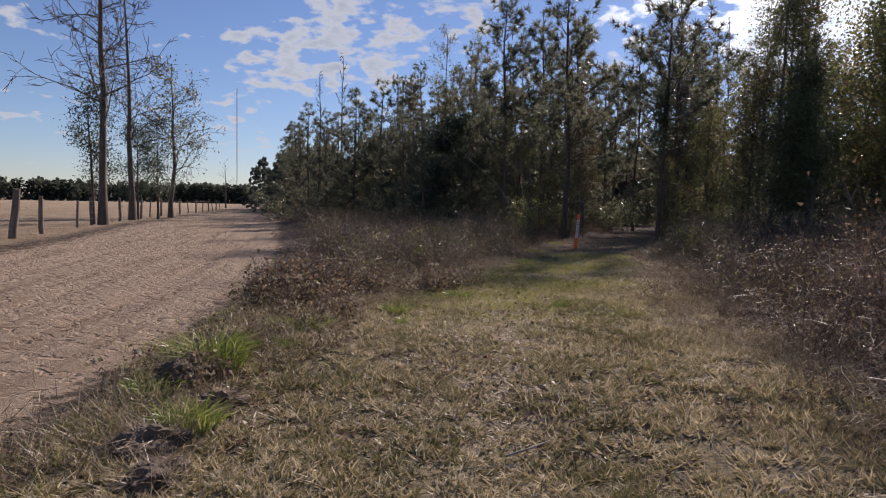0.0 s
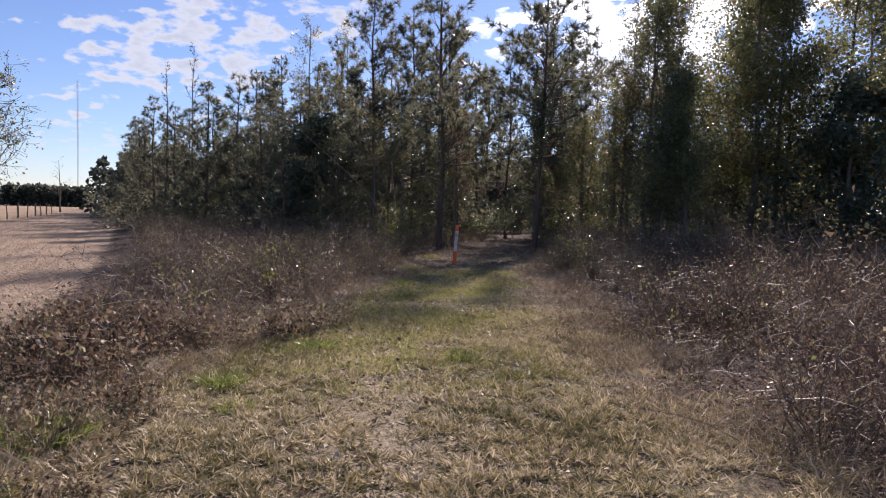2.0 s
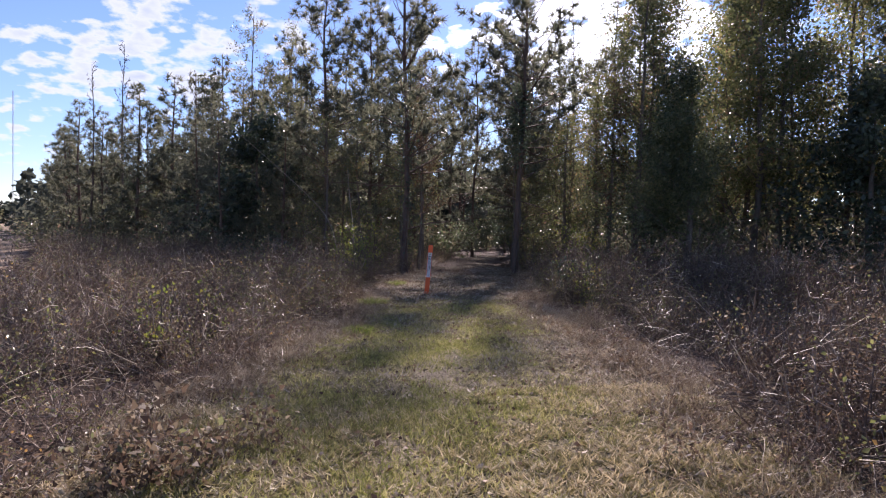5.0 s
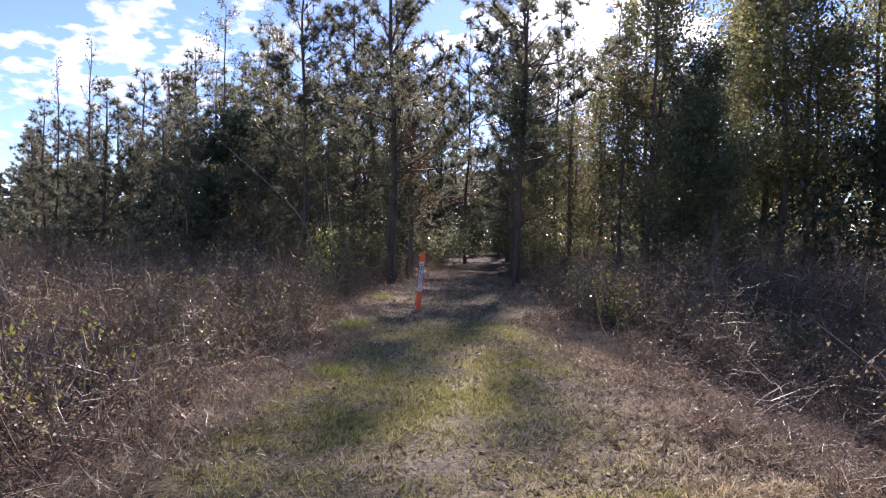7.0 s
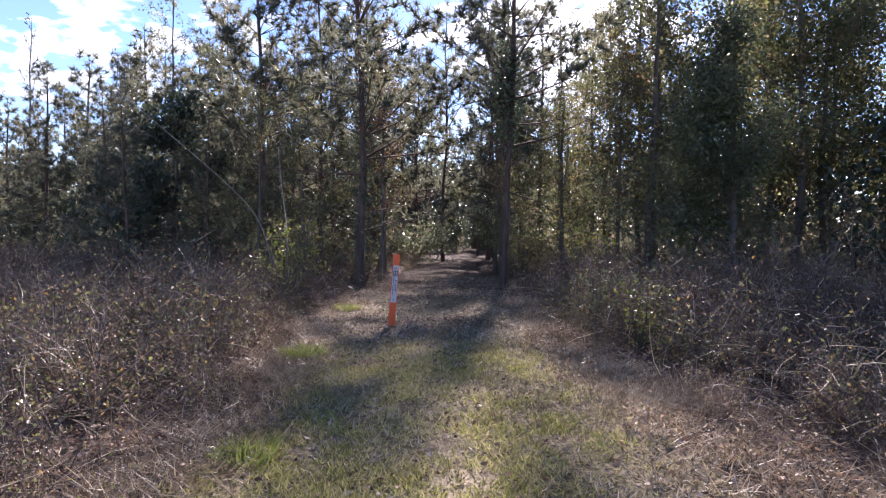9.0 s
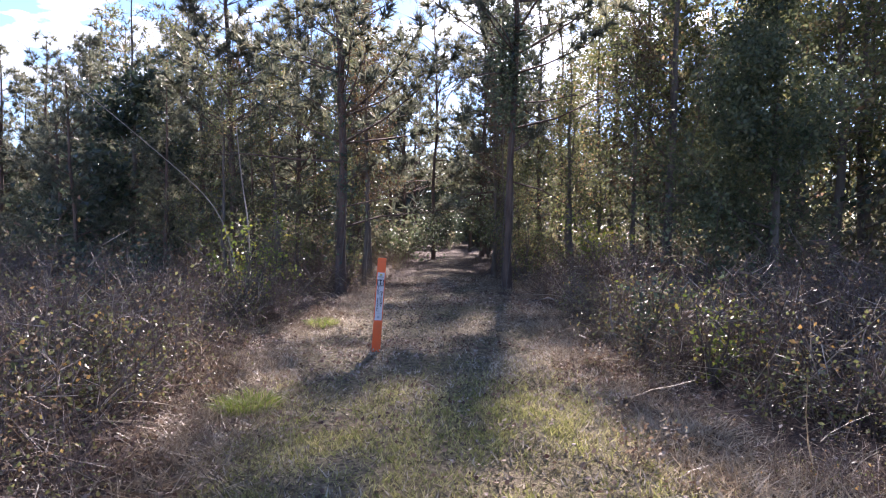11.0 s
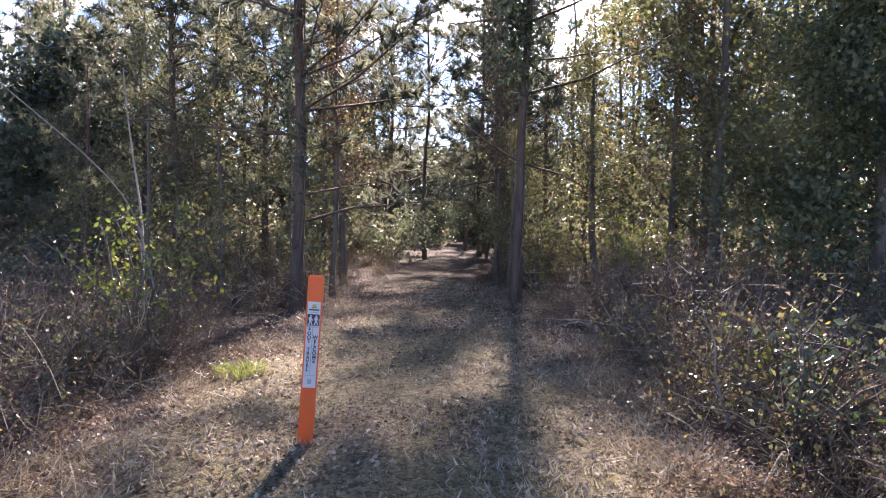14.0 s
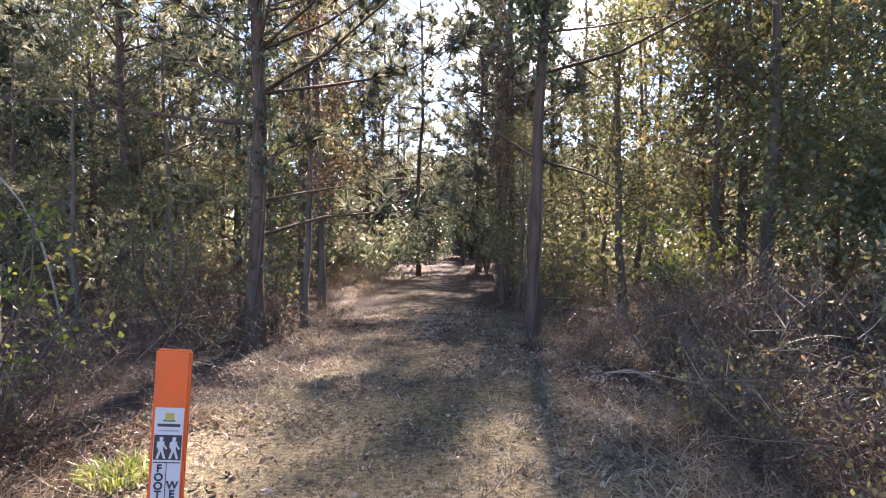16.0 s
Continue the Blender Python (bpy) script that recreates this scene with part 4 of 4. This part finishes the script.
def tuft(seed, h, w, n, mat):
    rng = np.random.default_rng(seed)
    az, rr = rng.uniform(0, 2 * np.pi, n), w * 0.5 * np.sqrt(rng.uniform(0, 1, n))
    c0 = np.column_stack([rr * np.cos(az), rr * np.sin(az), np.full(n, -0.02)])
    out = np.column_stack([np.cos(az), np.sin(az), np.zeros(n)]) * (rr / w * 1.3)[:, None] + rng.normal(size=(n, 3)) * (0.3, 0.3, 0)
    ln = h * rng.uniform(0.5, 1.2, (n, 1))
    mid = c0 + ln * 0.6 * unit(out * 0.6 + (0, 0, 1))
    tip = mid + ln * 0.5 * unit(out * 1.6 + (0, 0, 0.35))
    side = unit(np.cross(tip - c0, rng.normal(size=(n, 3)))) * 0.0045
    v = np.stack([c0 - side, c0 + side, mid + side * 0.8, mid - side * 0.8, tip], 1).reshape(-1, 3)
    i = np.arange(n)[:, None] * 5
    f = np.concatenate([i + np.array([k]) for k in ((0, 1, 2), (0, 2, 3), (3, 2, 4))])
    return new("grass_tuft", Soup().add(v, f).mesh("grass_tuft", [mat]))


def sod(seed, w, h):
    """A torn clump of dark earth and roots, added for the shade below tufts."""
    rng = np.random.default_rng(seed)
    bm = bmesh.new()
    bmesh.ops.create_icosphere(bm, subdivisions=4, radius=1.0)
    for v in bm.verts:
        k = 1 + 0.45 * noise.noise(v.co * 1.7 + Vector((seed, 0, 0))) + 0.22 * noise.noise(v.co * 5.0 + Vector((0, seed, 0)))
        v.co = Vector((v.co.x * w * k, v.co.y * w * 0.75 * k, v.co.z * h * k))
    me = bpy.data.meshes.new("earth_shade_clump")
    bm.to_mesh(me)
    bm.free()
    me.materials.append(EARTH)
    ob = new("earth_shade_clump")
    body = new("earth", me)
    body.parent = ob
    az, rr, n = rng.uniform(0, 2 * np.pi, 70), np.sqrt(rng.uniform(0, 1, 70)), 70
    c = np.column_stack([w * rr * np.cos(az), 0.75 * w * rr * np.sin(az), h * np.sqrt(1 - 0.9 * rr ** 2)])
    out = unit(np.column_stack([np.cos(az), np.sin(az), np.full(n, 0.3)]))
    part("roots", Soup().add(*burst(c, out, 2, 0.16, 0.006, rng, 1.4)), [STRAW], ob, "dry straw and roots")
    return ob


# partly brown ground of the bank, partly the tufts' shade built as dark earth
for k, (a, b, ww, hh, turn) in enumerate(((-2.0, 4.75, 0.24, 0.15, 70), (-1.72, 3.55, 0.2, 0.11, 40), (-1.6, 4.3, 0.15, 0.08, 20), (-1.5, 3.15, 0.18, 0.08, 80))):
    put(tagged(sod(220 + k, ww, hh), "torn clump of dark earth and dry roots, partly standing for tuft shade", "earth clump", "earth clumps on the bank"), a, b, turn)

GT = "grass tufts beside the trail"
for k, (a, b, hh, ww, nn) in enumerate(((-1.95, 5.05, 0.36, 0.5, 520), (-1.62, 3.85, 0.21, 0.36, 340), (-1.6, 6.0, 0.14, 0.35, 160), (-2.1, 4.4, 0.14, 0.35, 160), (0.05, 9.6, 0.13, 0.4, 300), (-0.76, 8.2, 0.15, 0.36, 340), (-0.55, 7.5, 0.10, 0.28, 160),
                                        (-1.7, 6.9, 0.18, 0.7, 420), (2.3, 19.2, 0.17, 0.5, 420), (3.56, 23.5, 0.16, 0.45, 380), (1.62, 15.8, 0.13, 0.45, 300), (2.35, 19.25, 0.12, 0.4, 240), (1.5, 9.0, 0.1, 0.3, 160))):
    put(tagged(tuft(120 + k, hh, ww, nn, GREEN_GRASS), "tuft of fresh bright green grass on the trail's edge", "grass tuft", GT), a, b)


# ---- shrubs and saplings at the trail ----
put(tagged(shrub("glossy_shrub", 140, 2.5, 2.9, LEAF_PALE, 2400, 0.12, 12, 0.8), "shrub with pale glossy leaves catching the sun", "shrub"), 9.3, 40.3)
put(tagged(shrub("glossy_shrub", 141, 4.2, 2.4, LEAF_PALE, 1300, 0.13), "shrub with pale glossy leaves in shade", "shrub"), 13.9, 41.5)
put(tagged(shrub("yellow_shrub", 142, 1.9, 1.6, LEAF_YELLOW, 900, 0.09), "bright yellow-green shrub below the trees", "shrub"), 10.8, 26.9)
put(tagged(shrub("yellow_shrub", 143, 1.75, 1.3, LEAF_YELLOW, 750, 0.065, 9), "thin shrub with yellowing leaves in the brambles", "shrub"), 2.45, 24.6)
put(tagged(shrub("yellow_shrub", 144, 1.0, 1.0, LEAF_YELLOW, 420, 0.05, 7), "low shrub with yellow and green leaves", "shrub"), 6.75, 18.7)
put(tagged(shrub("yellow_shrub", 145, 1.1, 1.0, LEAF_YELLOW, 420, 0.045, 7), "low shrub with yellow and green leaves", "shrub"), 7.6, 20.7)
put(tagged(shrub("yellow_shrub", 146, 1.0, 0.9, LEAF_YELLOW, 150, 0.06, 6), "low shrub with yellowing leaves in dead weeds", "shrub"), -0.8, 13.9)
put(tagged(shrub("yellow_shrub", 147, 0.9, 0.8, LEAF_YELLOW, 150, 0.045, 6), "low shrub with yellowing leaves in dead weeds", "shrub"), -0.5, 14.7)
put(tagged(shrub("dark_shrub", 148, 1.2, 0.9, LEAF_DARK, 500, 0.06, 8), "dark leafy shrub at the trail's edge", "shrub"), 6.7, 19.9)
put(tagged(shrub("dark_shrub", 152, 1.5, 2.6, LEAF_DARK, 1100, 0.09, 12, 0.9), "low dark heap of evergreen brush below the trees", "shrub"), -0.2, 29.3)
put(tagged(shrub("holly_shrub", 149, 1.6, 1.2, LEAF_OLIVE, 500, 0.07, 8), "leafy green shrub at the foot of a pine", "shrub"), 5.0, 29.2)
put(tagged(shrub("holly_shrub", 150, 2.4, 1.6, LEAF_OLIVE, 800, 0.075, 8), "leafy green shrub at the foot of a pine", "shrub"), 3.6, 29.0)
put(tagged(shrub("holly_shrub", 151, 2.2, 1.5, LEAF_OLIVE, 800, 0.075, 8), "leafy green shrub beside the trail", "shrub"), 9.8, 29.2)


def cane(name, pts, r, mat, leaf_n=0):
    ob = new(name)
    p = np.array(pts, float)
    u = np.linspace(0, 1, 16)
    q = np.array([along(p, a) for a in u])
    for _ in range(2):
        q[1:-1] = (q[:-2] + q[1:-1] * 2 + q[2:]) / 4
    q -= q[0]
    part("cane", Soup().add(*tube(q, np.linspace(r, r * 0.35, 16), 5)), [mat], ob, smooth=True)
    ob.location = p[0]
    return ob


tagged(cane("bare_sapling", [(2.55, 24.9, 0.1), (2.55, 24.95, 1.6), (2.42, 25.0, 2.6), (2.36, 25.0, 3.35)], 0.017, PALE_BARK), "thin bare pale sapling standing in the brush", "sapling")
tagged(cane("arching_cane", [(2.5, 27.8, 0.1), (2.25, 27.9, 1.5), (1.86, 28, 2.27), (0.53, 28.2, 3.47), (-0.93, 28.5, 4.74), (-1.8, 28.7, 5.4)], 0.016, PALE_BARK), "long bare cane arching out of the brush", "cane")
tagged(cane("leaning_branch", [(6.9, 20.6, 0.15), (6.85, 20.7, 0.5), (6.9, 20.75, 0.75), (6.8, 20.8, 1.0)], 0.012, PALE_BARK), "pale dead twig sticking out of the brush", "twig")
tagged(cane("fallen_branch", [(8.15, 24.2, 0.2), (7.95, 24.4, 0.32), (7.7, 24.7, 0.2)], 0.018, PALE_BARK), "pale fallen branch at the trail's edge", "branch")
tagged(cane("fallen_branch", [(6.75, 19.9, 0.2), (6.5, 19.75, 0.3), (6.2, 19.6, 0.18)], 0.016, PALE_BARK), "pale fallen branch at the trail's edge", "branch")
tagged(cane("fallen_branch", [(0.3, 3.55, 0.10), (0.47, 3.65, 0.12), (0.62, 3.85, 0.10)], 0.008, PALE_BARK), "small pale twig lying in the grass", "branch")
tagged(cane("fallen_branch", [(5.75, 22.2, 0.14), (5.85, 22.18, 0.16), (5.95, 22.25, 0.14)], 0.012, GREY_BARK), "short dark stick lying on the trail", "branch")


def climbing_vine(seed, z0, z1, n, r):
    rng = np.random.default_rng(seed)
    ob = new("climbing_vine")
    z = z0 + (z1 - z0) * rng.beta(2.2, 2.0, n)
    az = rng.uniform(0, 2 * np.pi, n)
    rr = 0.1 + r * np.abs(rng.normal(size=n)) * (0.4 + 0.6 * lumps(z * 2, az, 1.0) ** 2)
    cc = np.column_stack([rr * np.cos(az), rr * np.sin(az), z - 0.3 * rr])
    s = Soup()
    for k in range(3):
        zz = np.linspace(0, z1, 24)
        s.add(*tube(np.column_stack([0.125 * np.cos(zz * 0.9 + k * 2), 0.125 * np.sin(zz * 0.9 + k * 2), zz]), np.full(24, 0.011), 4), 1)
    s.add(*leaves(cc, 0.10, rng), 0)
    part("foliage", s, [LEAF_DARK, GREY_BARK], ob)
    return ob


put(tagged(climbing_vine(160, 3.6, 6.8, 2300, 0.42), "dark leafy vine climbing a pine trunk", "vine"), 8.45, 27.4)
put(tagged(climbing_vine(161, 0.5, 7.5, 900, 0.4), "thin leafy vine climbing a pine trunk", "vine"), 4.65, 28.1)


def sand_clods(n, seed):
    """Kicked-up lumps of sand on the road."""
    rng = np.random.default_rng(seed)
    y = 1.0 + 26 * rng.uniform(0, 1, n) ** 1.4
    x = road_right(y) - 0.2 - rng.uniform(0, 1, n) * 8.5
    ok = (x - fence_line(y) > 2.5) & (lumps(x, y, 0.6) + 0.6 * lumps(y, x, 2.0) > rng.uniform(-0.9, 0.5, n))
    x, y = x[ok], y[ok]
    shape = np.array([(1, 0, 0), (0.3, 0.9, 0), (-0.8, 0.6, 0), (-0.8, -0.6, 0), (0.3, -0.9, 0), (0, 0, 1)])
    m = len(x)
    size = rng.uniform(0.02, 0.07, (m, 1, 1)) * rng.uniform(0.6, 1.3, (m, 6, 1))
    a = rng.uniform(0, 2 * np.pi, m)
    v = shape[None] * size * np.array([1.5, 0.9, 0.55])
    v = np.stack([v[..., 0] * np.cos(a)[:, None] - v[..., 1] * np.sin(a)[:, None], v[..., 0] * np.sin(a)[:, None] + v[..., 1] * np.cos(a)[:, None], v[..., 2]], -1)
    v += np.column_stack([x, y, height(x, y) - 0.004])[:, None]
    f = np.arange(m)[:, None, None] * 6 + np.array([(k, (k + 1) % 5, 5) for k in range(5)])[None]
    return tagged(new("sand_clods", Soup().add(v, f).mesh("sand_clods", [SAND])), "small kicked-up clods of sand on the road", "sand clods", kind="stuff")


sand_clods(3200, 190)


# ---- marker post ----
def marker_post():
    ob = new("trail_marker_post")
    w, t, h = 0.106, 0.028, 1.165

    def box(x0, x1, y0, y1, z0, z1, bev=0.0):
        bm = bmesh.new()
        bmesh.ops.create_cube(bm, size=1.0, matrix=Matrix.LocRotScale(((x0 + x1) / 2, (y0 + y1) / 2, (z0 + z1) / 2), None, (x1 - x0, y1 - y0, z1 - z0)))
        if bev:
            bmesh.ops.bevel(bm, geom=bm.edges[:], offset=bev, segments=2, affect="EDGES")
        return bm

    def piece(name, bm, mat, parent, label=""):
        me = bpy.data.meshes.new(name)
        bm.to_mesh(me)
        bm.free()
        me.materials.append(mat)
        o = new(name, me)
        o.parent = parent
        if label:
            tagged(o, label)
        return o

    def words(text, x, z, size, parent):
        """One upright letter under the other."""
        for k, ch in enumerate(text):
            if ch == " ":
                continue
            cu = bpy.data.curves.new("letter", "FONT")
            cu.body, cu.size, cu.extrude, cu.align_x, cu.align_y, cu.offset = ch, size, 0.0006, "CENTER", "CENTER", 0.0012
            o = new("letter", cu)
            me = bpy.data.meshes.new_from_object(o)
            bpy.data.objects.remove(o)
            me.materials.append(PRINT)
            me.transform(Matrix.Translation((x, -t / 2 - 0.0032, z - k * size * 0.82)) @ Matrix.Rotation(radians(90), 4, "X"))
            new("letter", me).parent = parent

    piece("board", box(-w / 2, w / 2, -t / 2, t / 2, -0.2, h, 0.006), ORANGE, ob)
    f = -t / 2
    st = piece("sticker", box(-0.043, 0.043, f - 0.0015, f, 0.395, 0.985), STICKER, ob, "white sticker with dark lettering")
    piece("badge", box(-0.012, 0.014, f - 0.003, f - 0.0015, 0.950, 0.968), GOLD_PRINT, st)
    piece("badge_base", box(-0.018, 0.018, f - 0.003, f - 0.0015, 0.942, 0.948), GREEN_PRINT, st)
    piece("text_bar", box(-0.034, 0.034, f - 0.003, f - 0.0015, 0.926, 0.935), PRINT, st)
    piece("text_bar", box(-0.030, 0.030, f - 0.003, f - 0.0015, 0.911, 0.916), GREY_PRINT, st)
    picto = piece("pictogram", box(-0.041, 0.041, f - 0.003, f - 0.0015, 0.822, 0.900), PRINT, st, "dark square with two pale walking shapes")
    for dx in (-0.019, 0.019):
        bm = bmesh.new()
        for x0, z0, sx, sz, ry in ((0, 0.888, 0.010, 0.011, 0), (0, 0.867, 0.015, 0.028, 10), (-0.006, 0.841, 0.007, 0.032, 18), (0.007, 0.841, 0.007, 0.032, -18), (0.010, 0.866, 0.005, 0.024, -35), (-0.009, 0.870, 0.007, 0.018, 5)):
            bmesh.ops.create_cube(bm, size=1.0, matrix=Matrix.LocRotScale((dx + x0, f - 0.0036, z0), Euler((0, radians(ry), 0)), (sx, 0.0012, sz)))
        piece("figure_shape", bm, STICKER, picto)
    piece("dividing_line", box(-0.001, 0.001, f - 0.003, f - 0.0015, 0.50, 0.812), PRINT, st)
    piece("rule", box(-0.041, 0.041, f - 0.003, f - 0.0015, 0.812, 0.815), PRINT, st)
    words("FOOT TRAVEL", -0.021, 0.794, 0.0335, st)
    words("WELCOME", 0.021, 0.742, 0.0335, st)
    piece("rule", box(-0.041, 0.041, f - 0.003, f - 0.0015, 0.478, 0.481), GREY_PRINT, st)
    piece("seal", box(-0.014, 0.014, f - 0.003, f - 0.0015, 0.420, 0.452), GREY_PRINT, st)
    return ob


mk = tagged(marker_post(), "flat orange plastic trail marker post with a white sticker", "trail marker")
mk.matrix_world = pose(3.90, 21.3, float(height(3.90, 21.3)), 0, 4.0, -12)


# ---- road side: fence, trees, mast ----
def fence_post(seed, h, r, lean):
    rng = np.random.default_rng(seed)
    ob = new("fence_post")
    p = np.array([(0, 0, -0.3), (0, 0, 0.3), (lean * 0.5, 0, h * 0.6), (lean, 0, h)]) + rng.normal(size=(4, 3)) * (0.015, 0.015, 0)
    s = Soup().add(*tube(p, [r * 1.1, r * 1.05, r, r * 0.85], 9))
    s.add(np.vstack([s.v[0][-9:], p[-1] + (0, 0, 0.02)]), [(k, (k + 1) % 9, 9) for k in range(9)])
    part("post", s, [OLD_WOOD], ob, smooth=False)
    return ob


posts = [tagged(fence_post(101 + k, h, r, ln), "weathered round wooden fence post", "fence post", "posts of the field fence") for k, (h, r, ln) in enumerate(((1.75, 0.13, 0.18), (1.5, 0.09, -0.05), (1.35, 0.06, 0.04)))]
put(posts[0], -15.75, 22.6)
put(posts[1], -16.6, 25.5)
put(posts[2], -19.0, 32.0)
ys = [35.2, 38.5, 41.8, 45, 48.5, 52, 56, 60, 64.5, 69, 74, 79, 85, 91, 98, 106, 19.6, 16.4]
copies(posts[1:], [(float(fence_line(v)), v, 1.0) for v in ys], 103)
for hz in (0.35, 0.7, 1.05, 1.3):
    yy = np.array([12, 22.6, 25.5, 32, 45, 60, 79, 106.0])
    p = np.column_stack([fence_line(yy), yy, height(fence_line(yy), yy) + hz])
    tagged(new("fence_wire", Soup().add(*tube(p, np.full(len(p), 0.004), 3)).mesh("fence_wire", [STEEL])), "thin rusty fence wire between the posts", "fence wire", "wires of the field fence")

put(tagged(bare_tree(111, 22.0, 0.22, limbs_n=36, first=0.25, reach=0.22, sub=7, rise=0.5, forks=3, twig=0.014), "tall bare tree with a straight grey trunk", "tree", "bare trees along the fence"), -19.8, 35.8)
put(tagged(bare_tree(112, 17.0, 0.22, limbs_n=26, first=0.3, reach=0.32, sub=7, rise=0.8, forks=3, twig=0.014), "tall bare tree with a forked crown", "tree", "bare trees along the fence"), -22.4, 44.2)
put(tagged(leafy_tree("roadside_tree", 113, 12.5, 0.2, LEAF_OLIVE, GREY_BARK, per=3, size=0.22, spread=0.3, limbs_n=22, first=0.25, reach=0.42, sub=6, rise=0.8, forks=2, twig=0.013), "spreading half-bare tree with thin olive leaves", "tree", "bare trees along the fence"), -23.7, 53.1)
put(tagged(bare_tree(114, 17.0, 0.3, limbs_n=22, first=0.2, reach=0.5, sub=8, rise=0.35, forks=3, twig=0.011), "large bare tree with long spreading boughs", "tree", "bare trees along the fence"), -20.5, 23.5)
for k, (a, b, hh) in enumerate(((-20.8, 36.6, 7.5), (-22.9, 46, 6.5), (-22.6, 48.5, 7.5))):
    put(tagged(leafy_tree("roadside_tree", 115 + k, hh, 0.1, LEAF_DARK, GREY_BARK, per=60, size=0.12, spread=0.30, limbs_n=16, first=0.25, reach=0.36, sub=5), "small leafy tree growing at the field fence", "tree", "leafy trees along the fence"), a, b)
put(tagged(bare_tree(119, 9.0, 0.15, limbs_n=14, first=0.3, reach=0.35, sub=6, forks=1), "small bare tree far along the road", "tree", "bare trees along the fence"), -45, 125)


def mast():
    ob = new("radio_mast")
    s, h, w = Soup(), 78.0, 0.4
    for a in range(3):
        p = np.array([np.cos(a * 2.094) * w, np.sin(a * 2.094) * w])
        s.add(*tube([(*p, 0), (*p, h / 2), (*p, h)], [0.06] * 3, 4))
    for k in range(40):
        a = k % 3
        p, q = ((np.cos(j * 2.094) * w, np.sin(j * 2.094) * w) for j in (a, a + 1))
        s.add(*tube([(*p, k * h / 40), (*q, (k + 1) * h / 40)], [0.035, 0.035], 3))
    part("lattice", s, [STEEL], ob)
    return ob


tagged(put(mast(), -152, 444), "tall thin steel lattice radio mast far off", "mast")
